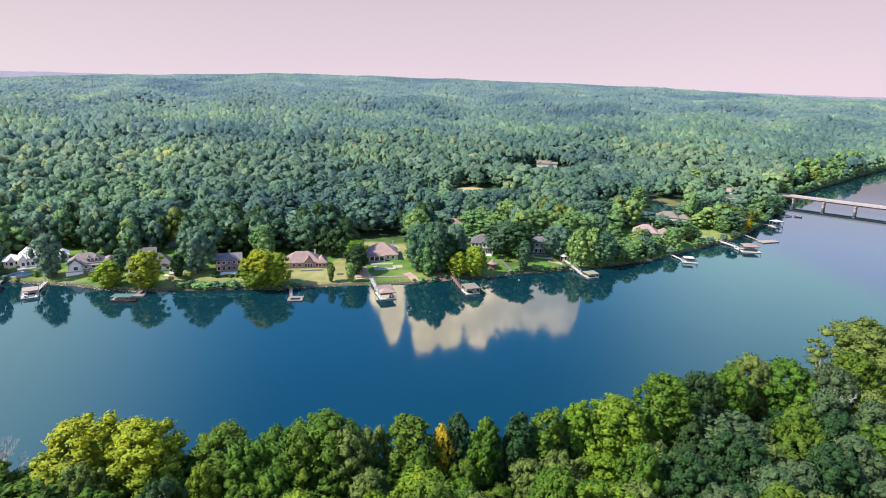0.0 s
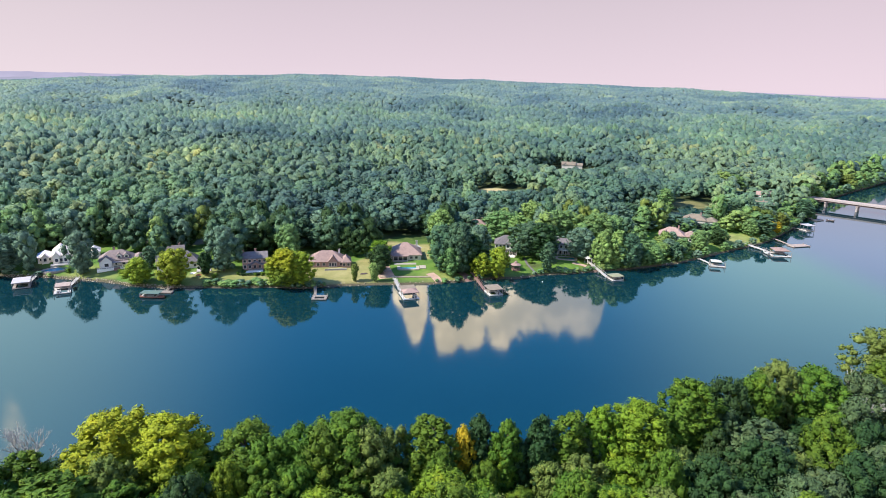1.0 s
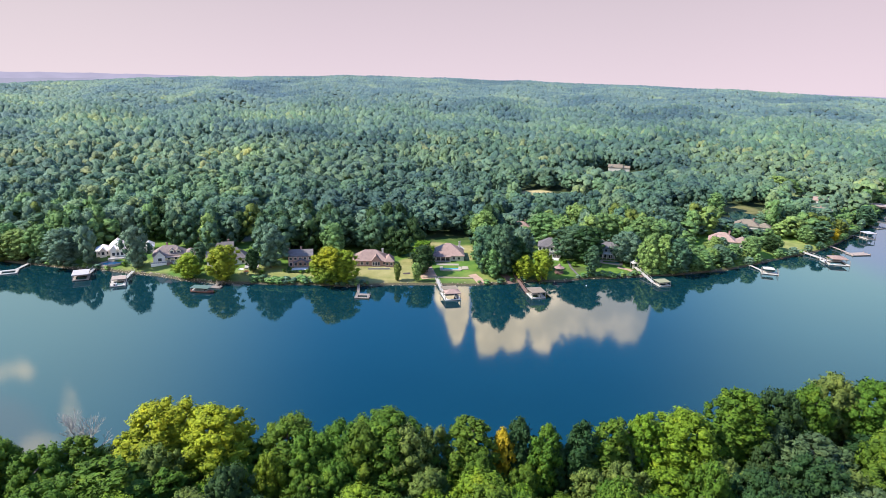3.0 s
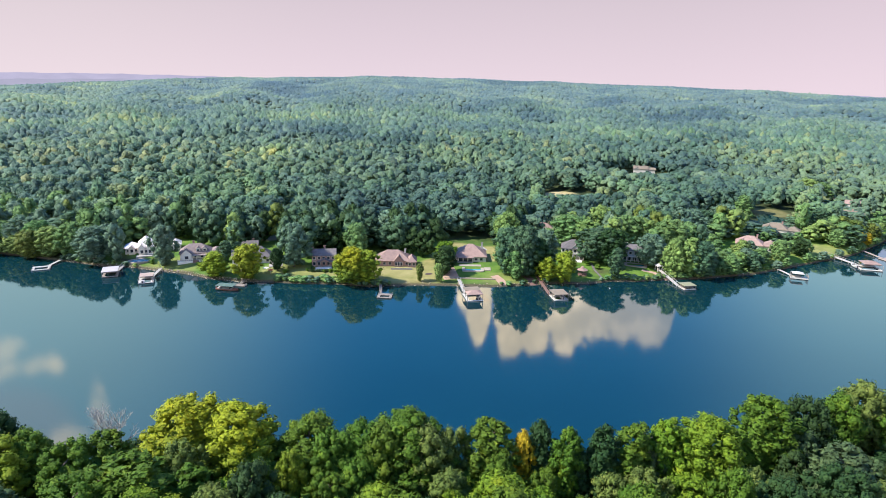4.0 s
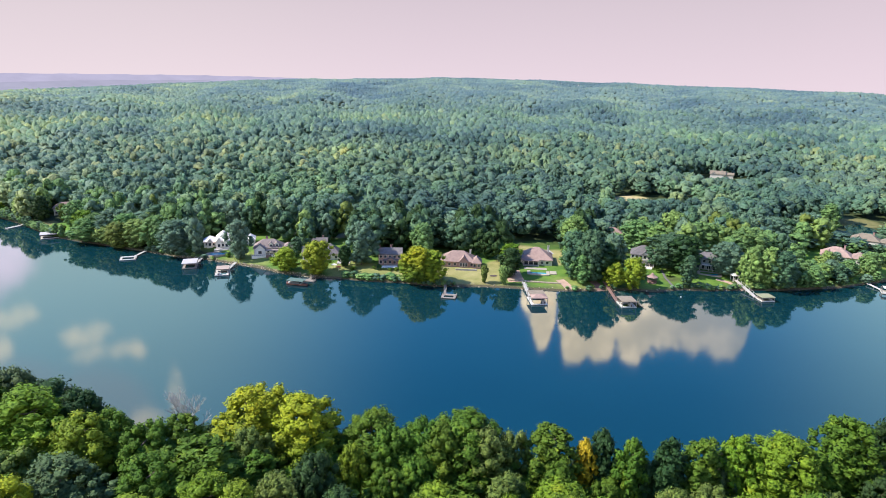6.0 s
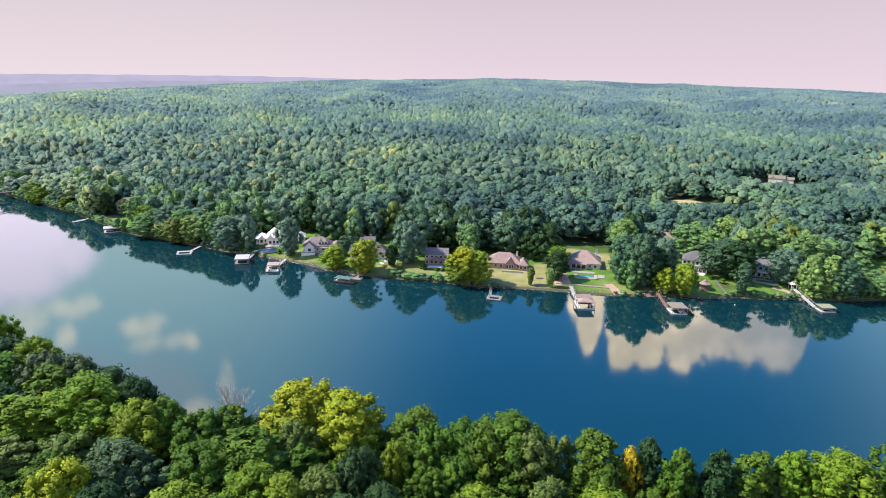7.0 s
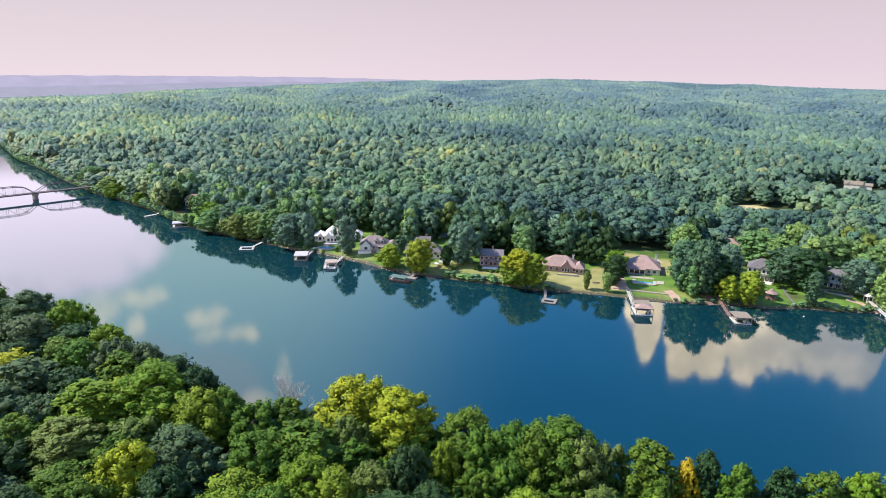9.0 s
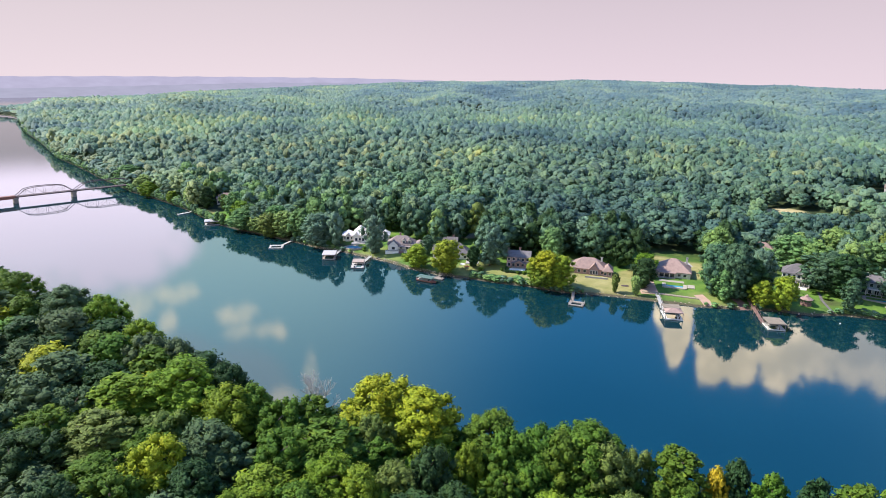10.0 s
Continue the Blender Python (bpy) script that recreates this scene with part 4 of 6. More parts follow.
def house_terrace():
    h = thing("house", -181, 298, 27, "white house with grey-brown hip roof and front terrace", "house")
    wing(h, -8, 8, 2, 12, 3.9, 4.2, WHITE, FADED, "hip", fronts=5, z=1.3)
    wing(h, 8, 13.5, 3.5, 12, 3.3, 2.0, WHITE, FADED, "hip", fronts=2)
    front_gable(h, -4.6, 5.5, 0.5, 3.7, 2.6, 6, WHITE, FADED)
    for x in (1.4, 4.8):
        part("dormer", box(x - 1.1, x + 1.1, 2.7, 5.4, 4.2, 6.0), WHITE, h)
        front_gable(h, x, 2.4, 2.6, 6.0, 1.0, 3, WHITE, FADED)
        window(h, x, 2.7, 4.7, 1.3, 1.0)
    part("wall", box(-7.2, -2.0, 0.5, 2.2, -1, 3.7), WHITE, h)
    window(h, -4.6, 0.5, 1.1, 1.8, 1.6)
    porch(h, -1.6, 7.0, -1.6, 2.0, 3.2, 5, WHITE, FADED, 0.9)
    bm = bmesh.new()
    for k in range(6):
        add_box(bm, -1.2, 1.6, -1.6 - 0.35 * (k + 1), -1.6 - 0.35 * k, -1.2, 0.9 - 0.17 * (k + 1))
    part("steps", bm, REDWOOD, h)
    part("terrace", box(-9, 8.5, -1.88, 0.45, -1.2, 0.55, bevel=0.04), CONCRETE, h)
    for x0, x1 in ((-9, -1.3), (1.7, 8.5)):
        part("terrace_wall", box(x0, x1, -2.2, -1.9, -1.2, 0.7), WHITE, h)
        part("handrail", box(x0, x1, -2.12, -1.98, 1.35, 1.45), WHITE, h)
        n = int((x1 - x0) / 1.1)
        for i in range(n + 1):
            x = x0 + 0.12 + (x1 - x0 - 0.24) * i / n
            part("baluster", box(x - 0.07, x + 0.07, -2.12, -1.98, 0.702, 1.348), WHITE, h)
    chimney(h, -1.0, 9, 6.2, 9.2)


def house_grey():
    h = thing("house", -146, 297, 22, "white house with steep blue-grey roofs behind trees", "house")
    wing(h, -12, -3, 2, 11, 3.4, 4.0, WHITE, SLATE, "gable", fronts=3)
    wing(h, -3, 8, 3, 13, 3.6, 5.0, WHITE, SLATE, "hip", fronts=3)
    wing(h, 8, 13, 1, 9, 3.2, 3.2, CREAM, SLATE, "hip", fronts=2)
    front_gable(h, -8, 4, 0.8, 3.2, 2.8, 6, WHITE, SLATE)
    part("wall", box(-10, -6, 0.8, 2.1, -1, 3.2), WHITE, h)
    window(h, -8, 0.8, 1.0, 1.4, 1.6)
    part("patio", box(7, 14, -4.5, 1, -1, 0.25), CONCRETE, h)


def house_brick_tall():
    h = thing("house", -110, 303, 17, "two-storey purple-brown brick house with back porch", "house")
    wing(h, -6.2, 6.2, 0, 9, 6.0, 2.6, BRICK, SLATE, "gable", fronts=5, z=4.0, hh=1.3)
    for i in range(5):
        window(h, -4.96 + i * 2.48, 0, 0.8, 1.3, 1.7, door=i == 2)
    porch(h, -3.4, 4.6, -2.6, 0, 3.0, 4, BRICK, SLATE, 0.5)
    chimney(h, -5.9, 4.5, 5, 9.6)
    chimney(h, 0.4, 6, 7, 9.8)
    front_gable(h, 0.6, 5.6, -2.7, 3.2, 1.5, 2.4, BRICK, SLATE)
    part("terrace", box(-4.5, 4.2, -6.2, -2.6, -1.2, 0.35, bevel=0.08), WHITE, h)


def house_hip():
    h = thing("house", -73, 311, 12, "low brick house with broad brown hip roof", "house")
    wing(h, -10, 8, 0, 12, 3.1, 4.6, BRICK, BROWN, "hip", fronts=6, z=0.9)
    wing(h, 7, 11.5, -1.5, 7, 2.9, 2.8, BRICK, BROWN, "hip", fronts=2, z=0.9, sides=False)
    front_gable(h, 2.2, 5.2, -0.8, 3.0, 3.0, 6, BRICK, BROWN)
    part("wall", box(-0.2, 4.6, -0.8, 0.1, -1, 3.0), BRICK, h)
    for x in (0.8, 2.2, 3.6):
        window(h, x, -0.8, 0.6, 0.95, 1.9)
    chimney(h, 5.6, 7.5, 5.5, 7.9, CREAM)
    bm = bmesh.new()
    add_box(bm, -2, 9.5, -5.2, -4.8, -1.2, 0.55, 0.05)
    part("garden_wall", bm, CONCRETE, h)


def house_pool():
    h = thing("house", -33.5, 328, 8, "single-storey house with wide brown roof and glazed porch", "house")
    wing(h, -8.5, 8.5, 0, 15, 3.1, 5.4, CREAM, BROWN, "hip", fronts=0)
    wing(h, -13, -8.5, 6, 14, 3.0, 2.6, CREAM, BROWN, "hip", fronts=0)
    for x in (-5.6, -3.0, -0.4):
        window(h, x, 0, 0.2, 2.1, 2.4, door=True)
    for x in (3.0, 5.8):
        window(h, x, 0, 0.9, 1.5, 1.4)
    porch(h, -7.4, 1.2, -2.6, 0, 2.9, 4, CREAM, BROWN, 0.25)
    chimney(h, 6.5, 11, 4.5, 8.6, CREAM)


def house_gable():
    h = thing("house", 23, 347, -4, "two-storey white house with grey roof and deep verandah", "house")
    wing(h, -6.5, 6.5, 0, 11, 6.0, 4.2, WHITE, SLATE, "hip", fronts=6, z=3.9, hh=1.5)
    front_gable(h, 1.5, 4.6, -0.1, 6.0, 2.2, 5, WHITE, SLATE)
    for i in range(5):
        window(h, -4.6 + i * 2.2, 0, 0.5, 1.4, 2.2, door=True)
    porch(h, -6.2, 6.2, -2.8, 0, 3.0, 7, WHITE, SLATE, 0.4)
    part("terrace", box(-7, 5.5, -6.5, -2.8, -1.5, 0.25, bevel=0.06), WHITE, h)
    part("lower_terrace", box(-6, 7, -9.6, -6.5, -1.8, -0.35, bevel=0.06), CONCRETE, h)


def house_blue():
    h = thing("house", 57, 350, -9, "two-storey pale blue house with balconies and grey roof", "house")
    wing(h, -6, 5.5, 0, 9, 6.2, 2.8, BLUISH, SLATE, "gable", fronts=4, z=4.0, hh=1.5)
    for i in range(4):
        window(h, -4.5 + i * 2.7, 0, 0.4, 1.6, 2.2, door=True)
    part("balcony", box(-5.8, 5.3, -2.2, 0, 2.9, 3.1), WHITE, h)
    for i in range(6):
        x = -5.6 + i * 2.18
        part("post", box(x - 0.1, x + 0.1, -2.2, -2.0, -0.6, 4.1), WHITE, h)
    part("rail", box(-5.8, 5.3, -2.2, -2.1, 4.0, 4.1), WHITE, h)
    chimney(h, -4.2, 5, 6.5, 10.6, WHITE)


def house_plain(x, y, rot, w, d, eave, rise, wall, tiles, label, kind="hip", extra=0.0, lift=0.0):
    h = thing("house", x, y, rot, label, "house")
    wing(h, -w / 2, w / 2, 0, d, eave + lift, rise, wall, tiles, kind, fronts=max(3, int(w / 3)))
    if extra:
        wing(h, w / 2, w / 2 + extra, 2, d, eave - 0.4 + lift, rise * 0.7, wall, tiles, kind, fronts=1)
        front_gable(h, -w / 4, w / 3.2, -0.4, eave - 0.1 + lift, rise * 0.65, 5, wall, tiles)
    chimney(h, w / 4, d * 0.6, eave + lift, eave + rise + 1.0 + lift)


house_white()
house_terrace()
house_grey()
house_brick_tall()
house_hip()
house_pool()
house_gable()
house_blue()
house_plain(6, 386, 0, 13, 9, 6.0, 3.4, CREAM, BROWN, "brown-roofed house half hidden by tall trees")
house_plain(131, 389, -18, 15, 11, 4.0, 4.4, CREAM, BROWN, "house with pinkish brown hip roof among trees", "hip", 8)
house_plain(160, 432, -22, 15, 10, 4.2, 3.6, CREAM, TAN, "long house with tan roof beside the wooded bank", "hip", 7)
house_plain(233, 496, -25, 11, 7, 4.5, 2.6, WHITE, TAN, "white house with tan roof among bank trees", "gable", 5)
house_plain(256, 541, -27, 10, 7, 5.0, 2.6, WHITE, BROWN, "white house near the bridge end", "gable")
house_plain(113, 706, -9, 15, 10, 6.2, 3.0, CREAM, TAN, "large tan building with low tan roofs in the woods", "gable", 8, 1.5)
house_plain(-366, 342, 46, 15, 9, 4.5, 3.6, CREAM, BROWN, "tan house half hidden by bank trees", "hip", 5)
house_plain(-161, 320, 20, 10, 7, 3.0, 2.6, CREAM, SLATE, "small garage with slate roof behind trees", "gable")


# ---------------------------------------------------------------- pools, terraces, garden things
def pool(x, y, rot, rx, ry, label, square=0.5, wall=0.0):
    p = thing("swimming_pool", x, y, rot, label, "pool")
    p.location.z += wall - 0.2

    def ring(k, z):
        out = []
        for i in range(40):
            a = i * math.pi / 20
            c, s = math.cos(a), math.sin(a)
            e = square
            out.append((math.copysign(abs(c) ** e, c) * (rx + k), math.copysign(abs(s) ** e, s) * (ry + k), z))
        return out
    v = ring(1.7, -1.6) + ring(1.7, 0.3) + ring(0, 0.3) + ring(0, 0.0)
    f = [(r * 40 + i, r * 40 + (i + 1) % 40, (r + 1) * 40 + (i + 1) % 40, (r + 1) * 40 + i) for r in range(3) for i in range(40)]
    part("coping", solid(f, v), PAVING, p, "cream paved surround")
    part("pool_water", solid([tuple(range(40))], ring(0.02, 0.12)), POOL, p, "turquoise still water")


pool(-31, 316, 8, 4.2, 3.0, "blue rectangular garden pool in a pale deck", 0.22)
t_deck = thing("pool_deck", -25, 316, 8, "pale paved deck beside the pool", "paving")
part("slab", box(0.2, 3.6, -1.6, 3.4, -0.6, 0.3, bevel=0.05), PAVING, t_deck)
part("slab", box(-13.5, -1.3, 5.0, 8.2, -0.6, 0.28, bevel=0.05), PAVING, t_deck)
pool(-211.5, 294.0, 33, 4.6, 2.8, "rounded raised pool with pale wall", 0.95, 0.5)
pool(57.5, 343, -9, 4.6, 2.0, "long garden pool with pale surround", 0.4)


def gazebo(x, y):
    g = thing("gazebo", x, y, 10, "eight-sided timber gazebo with grey-brown roof", "gazebo")
    bm = bmesh.new()
    bmesh.ops.create_cone(bm, cap_ends=True, segments=8, radius1=2.5, radius2=2.5, depth=0.7, matrix=Matrix.Translation((0, 0, 0.2)))
    part("floor", bm, REDWOOD, g)
    for i in range(8):
        a = i * math.pi / 4
        part("post", add_rod(bmesh.new(), (math.cos(a) * 2.2, math.sin(a) * 2.2, 0.5), (math.cos(a) * 2.2, math.sin(a) * 2.2, 2.9), 0.1), REDWOOD, g)
        b = a + math.pi / 4
        part("rail", add_rod(bmesh.new(), (math.cos(a) * 2.2, math.sin(a) * 2.2, 1.4), (math.cos(b) * 2.2, math.sin(b) * 2.2, 1.4), 0.06), REDWOOD, g)
    bm = bmesh.new()
    bmesh.ops.create_cone(bm, cap_ends=True, segments=8, radius1=3.0, radius2=0.5, depth=1.4, matrix=Matrix.Translation((0, 0, 3.6)))
    part("roof", bm, BROWN, g)
    bm = bmesh.new()
    bmesh.ops.create_cone(bm, cap_ends=True, segments=8, radius1=0.9, radius2=0.05, depth=0.8, matrix=Matrix.Translation((0, 0, 4.75)))
    part("cupola", bm, BROWN, g)


gazebo(27, 321)


def parasol(x, y, mat, label):
    p = thing("parasol", x, y, 0, label, "parasol")
    part("pole", add_rod(bmesh.new(), (0, 0, 0), (0, 0, 2.6), 0.05), WHITE, p)
    bm = bmesh.new()
    bmesh.ops.create_cone(bm, cap_ends=True, segments=8, radius1=1.6, radius2=0.05, depth=0.6, matrix=Matrix.Translation((0, 0, 2.5)))
    part("canopy", bm, mat, p)


parasol(-133.5, 288, ORANGE, "orange garden parasol on a patio")
parasol(-137, 290, WHITE, "white garden parasol on a patio")


def ribbon(name, pts, width, mat, label, category, lift=0.05):
    """A path or strip laid on the ground along a line of points."""
    bm = bmesh.new()
    rows = []
    n = 24
    for i in range(n + 1):
        u = i / n * (len(pts) - 1)
        k = min(int(u), len(pts) - 2)
        a, b = Vector(pts[k]), Vector(pts[k + 1])
        p = a.lerp(b, u - k)
        side = Vector((-(b - a).y, (b - a).x)).normalized() * width / 2
        row = []
        for s in (-1, 1):
            q = p + side * s
            row.append((q.x, q.y, ground_at(q.x, q.y)))
        rows.append(row)
    for r0, r1 in zip(rows, rows[1:]):
        q = [(*c[:2], c[2] + lift) for c in (r0[0], r0[1], r1[1], r1[0])]
        w = [(*c[:2], c[2] - 0.3) for c in (r0[0], r0[1], r1[1], r1[0])]
        vs = [bm.verts.new(c) for c in q + w]
        for f in ((0, 1, 2, 3), (0, 3, 7, 4), (1, 5, 6, 2)):
            bm.faces.new([vs[i] for i in f])
    bmesh.ops.recalc_face_normals(bm, faces=bm.faces)
    return tagged(part(name, bm, mat), label, category, kind="structure")


ribbon("path", [(-13, 298.5), (-15.5, 304), (-19, 309)], 4.6, PATH_CLAY, "bare red clay path through the lawn", "path")
ribbon("path", [(-40, 300), (-43, 308), (-47, 320)], 8.5, PATH_CLAY, "bare red clay slope", "path")
ribbon("path", [(-44, 301), (-30, 302.5), (-18, 304)], 1.2, STONE, "low stone edging across the lawn", "path", 0.45)
ribbon("path", [(-52, 340), (-40, 350), (-28, 356)], 8.0, CONCRETE, "pale drive behind the house", "driveway")
ribbon("path", [(33, 341), (34, 330), (38, 318)], 1.2, SLATE, "narrow dark strip down the lawn", "path")
ribbon("path", [(2, 303), (0, 309), (-4, 314)], 4.0, REDWOOD, "red-brown mulch bed by the landing", "flower bed")
ribbon("path", [(60, 336), (66, 334), (72, 327)], 2.5, PATH_CLAY, "clay path to the gangway", "path")


def pond(x, y, rx, ry, rot):
    bm = bmesh.new()
    n = 36
    vs = []
    for i in range(n):
        a = i * 2 * math.pi / n
        k = 1 + 0.12 * math.sin(3 * a + 1) + 0.06 * math.sin(5 * a)
        vs.append(bm.verts.new((math.cos(a) * rx * k, math.sin(a) * ry * k, 0)))
    bm.faces.new(vs)
    ob = part("water", bm, WATER)
    ob.matrix_basis = Matrix.Translation(place(x, y, 0.8)) @ Matrix.Rotation(radians(rot), 4, "Z")
    tagged(ob, "small dark pond among the trees", "pond", kind="structure")


pond(173, 481, 9, 20, -20)


def stones():
    rs = random.Random(8)
    vs, fs = [], []
    k = 0
    for az0, az1, n in ((-41, -26, 300), (-20, 2, 60), (2, 40, 60)):
        for _ in range(n):
            az = rs.uniform(az0, az1)
            d = float(far_bank(az)) + rs.uniform(-0.6, 2.4)
            x, y, z = math.sin(radians(az)) * d, math.cos(radians(az)) * d, float(land(az, d))
            s = rs.uniform(0.2, 0.6)
            c = ICO1[0] * np.array([[rs.uniform(0.7, 1.3) * rs.choice((0.8, 1.0)) for _ in range(3)] for _ in ICO1[0]]) * s * np.array([1, 1, 0.7]) + np.array([x, y, z])
            vs.append(c)
            fs.append(ICO1[1] + k)
            k += len(c)
    tagged(new("bank_stones", mesh_from("bank_stones", np.concatenate(vs), np.concatenate(fs), STONE)), "tan riprap stones along the water's edge", "stones", kind="stuff")


stones()


# ---------------------------------------------------------------- docks and boats
def gangway(d, a, b, z0, z1, width, mat, rails=True):
    """A walkway between two points of the dock's own frame, on pilings."""
    a, b = Vector((*a, z0)), Vector((*b, z1))
    way = (b - a).normalized()
    side = Vector((-way.y, way.x, 0)).normalized() * width / 2
    up = Vector((0, 0, 0.18))
    v = [a - side, a + side, b + side, b - side]
    part("walkway", solid([(0, 1, 2, 3), (4, 7, 6, 5), (0, 4, 5, 1), (1, 5, 6, 2), (2, 6, 7, 3), (3, 7, 4, 0)], [c - up for c in v] + [c for c in v]), mat, d)
    n = max(2, int((b - a).length / 4))
    for i in range(n + 1):
        p = a.lerp(b, i / n)
        for s in (-1, 1):
            q = p + side * s * 1.05
            part("piling", add_rod(bmesh.new(), (q.x, q.y, -2.2), (q.x, q.y, q.z + (1.0 if rails else 0.25)), 0.12, sides=6), mat, d)
    if rails:
        for s in (-1, 1):
            part("rail", add_rod(bmesh.new(), a + side * s * 1.05 + Vector((0, 0, 0.95)), b + side * s * 1.05 + Vector((0, 0, 0.95)), 0.05, sides=5), mat, d)


def boat(x, y, z, rot, length, label, canopy=False, stripe=None):
    b = thing("boat", x, y, rot, label, "boat", z=z)
    w = length * 0.17
    sec = []
    for u, k, lift in ((0, 0.9, 0), (0.3, 1, 0), (0.65, 0.92, 0.03), (0.86, 0.6, 0.12), (1, 0.06, 0.25)):
        yy = (u - 0.5) * length
        sec.append([(-w * k, yy, 0.75 + lift), (-w * k * 0.8, yy, 0.1), (0, yy, -0.15 + lift), (w * k * 0.8, yy, 0.1), (w * k, yy, 0.75 + lift)])
    v = [p for s in sec for p in s]
    f = [(r * 5 + i, r * 5 + i + 1, (r + 1) * 5 + i + 1, (r + 1) * 5 + i) for r in range(4) for i in range(4)]
    f += [(0, 4, 3, 2, 1), (20, 21, 22, 23, 24)] + [(r * 5, (r + 1) * 5, (r + 1) * 5 + 4, r * 5 + 4) for r in range(4)]
    part("hull", solid(f, v), stripe or HULL, b)
    part("deck", box(-w * 0.75, w * 0.75, -length * 0.42, length * 0.25, 0.76, 0.84), DECKING, b)
    part("seat", box(-w * 0.7, w * 0.7, -length * 0.42, -length * 0.30, 0.84, 1.25, bevel=0.08), HULL, b)
    part("windscreen", box(-w * 0.6, w * 0.6, length * 0.12, length * 0.15, 0.84, 1.4), GLASS, b)
    part("outboard", box(-0.25, 0.25, -length * 0.56, -length * 0.5, 0.1, 1.25, bevel=0.08), STEEL, b)
    if canopy:
        for sx in (-1, 1):
            for yy in (-0.4, -0.05, 0.3):
                part("post", add_rod(bmesh.new(), (sx * w * 0.8, yy * length, 0.8), (sx * w * 0.8, yy * length, 2.4), 0.04, sides=5), STEEL, b)
        part("canopy", box(-w * 1.25, w * 1.25, -length * 0.46, length * 0.36, 2.4, 2.56, bevel=0.06), CANVAS, b)


def dock(x, y, rot, w, d, label, roof_kind="", roof_mat=BROWN, deck_mat=DECKING, slip=True, roof_z=3.2, gang=None, gang_mat=None, gang_z=1.6, rails=True, gang_w=1.5, from_x=None, rise=1.3, roof_box=None, rear=None):
    """A floating or piled dock; its front edge is centred on x, y and it reaches d metres towards the bank. gang: the shore end of its walkway in the world."""
    k = thing("boat_dock", x, y, rot, label, "dock", "docks along the far bank", z=0.0)
    z = 0.55
    if slip:
        part("platform", box(-w / 2, -w / 2 + 1.3, 0, d, z - 0.4, z, bevel=0.03), deck_mat, k)
        part("platform", box(w / 2 - 1.3, w / 2, 0, d, z - 0.4, z, bevel=0.03), deck_mat, k)
        part("platform", box(-w / 2 + 1.302, w / 2 - 1.302, d - 2.2, d, z - 0.4, z - 0.004, bevel=0.03), deck_mat, k)
        part("platform", box(-w / 2 + 1.302, w / 2 - 1.302, 0, 1.1, z - 0.4, z - 0.004, bevel=0.03), deck_mat, k)
    else:
        part("platform", box(-w / 2, w / 2, 0, d, z - 0.4, z, bevel=0.03), deck_mat, k)
    n = 3
    for i in range(n):
        for sx in (-1, 1):
            yy = 0.25 + (d - 0.5) * i / (n - 1)
            part("piling", add_rod(bmesh.new(), (sx * (w / 2 - 0.25), yy, -2.4), (sx * (w / 2 - 0.25), yy, roof_z if roof_kind else 1.3), 0.14, sides=8), TIMBER, k)
    if roof_kind:
        x0, x1, y0, y1 = roof_box or (-w / 2 + 0.2, w / 2 - 0.2, 0.3, d - 0.3)
        if roof_kind == "flat":
            part("roof", box(x0 - 0.3, x1 + 0.3, y0 - 0.3, y1 + 0.3, roof_z, roof_z + 0.28, bevel=0.05), roof_mat, k)
        else:
            part("roof", roof(x0, x1, y0, y1, roof_z + 0.2, rise, roof_kind, 0.4), roof_mat, k)
        part("beam", box(x0, x1, y0, y0 + 0.2, roof_z - 0.3, roof_z - 0.03), TIMBER, k)
        part("bench", box(x0 + 0.4, x1 - 0.4, d - 0.9, d - 0.35, z, z + 0.45), TIMBER, k)
    if rear:
        part("rear_roof", box(-w / 2 + 0.1, w / 2 - 0.1, 5.65, d - 0.1, roof_z + 0.25, roof_z + 0.45, bevel=0.04), rear, k, "flat tan rear roof")
    if gang:
        inv = k.matrix_basis.inverted()
        g = inv @ Vector((*gang, 0))
        gangway(k, (from_x if from_x is not None else max(-w / 2 + 1, min(w / 2 - 1, g.x)), d), (g.x, g.y), z, gang_z, gang_w, gang_mat or deck_mat, rails)
    return k


dock(-25.1, 272.4, 19, 7.8, 11, "boathouse dock with brown hip roof and white deck", "hip", BROWN, HULL, True, 3.4, (-36.4, 298.8), DECKING, 1.9, from_x=-2.6, roof_box=(-3.4, 3.4, 0.4, 5.2), rear=TAN)
boat(-24.2, 277.2, 0.35, 19, 5.8, "white runabout in the boathouse slip")
dock(15.2, 282.0, 19, 7.0, 8.0, "boathouse dock with flat tan roof and red walkway", "flat", TAN, DECKING, True, 3.0, (3.4, 312.5), REDWOOD, 1.9, from_x=-3.1)
boat(15.3, 285.2, 0.35, 19, 4.6, "white motor boat on a lift")
dock(80.4, 311.8, 20, 6.6, 6.0, "dock with low flat pale green roof", "flat", SAGE, DECKING, True, 2.2, (69.5, 336), DECKING, 2.8, from_x=-3.0, gang_w=1.8)
dock(144, 343.8, -11, 8.6, 5.0, "dock with small tan roof and long walkway", "hip", DECKING, DECKING, False, 2.8, (133.6, 371), DECKING, 1.7, rails=False, rise=0.8, roof_box=(-3.2, 1.8, 0.8, 4.6))
dock(192.5, 370.0, -3, 11.4, 10.5, "large dock with tan hip roof and long double walkway", "hip", BROWN, DECKING, True, 3.2, (177, 405), DECKING, 1.7, from_x=-3.6, gang_w=2.4, roof_box=(-3.2, 5.2, 2.5, 10.0))
boat(186.2, 377.5, 0.3, 6, 6.0, "white boat moored at the dock")
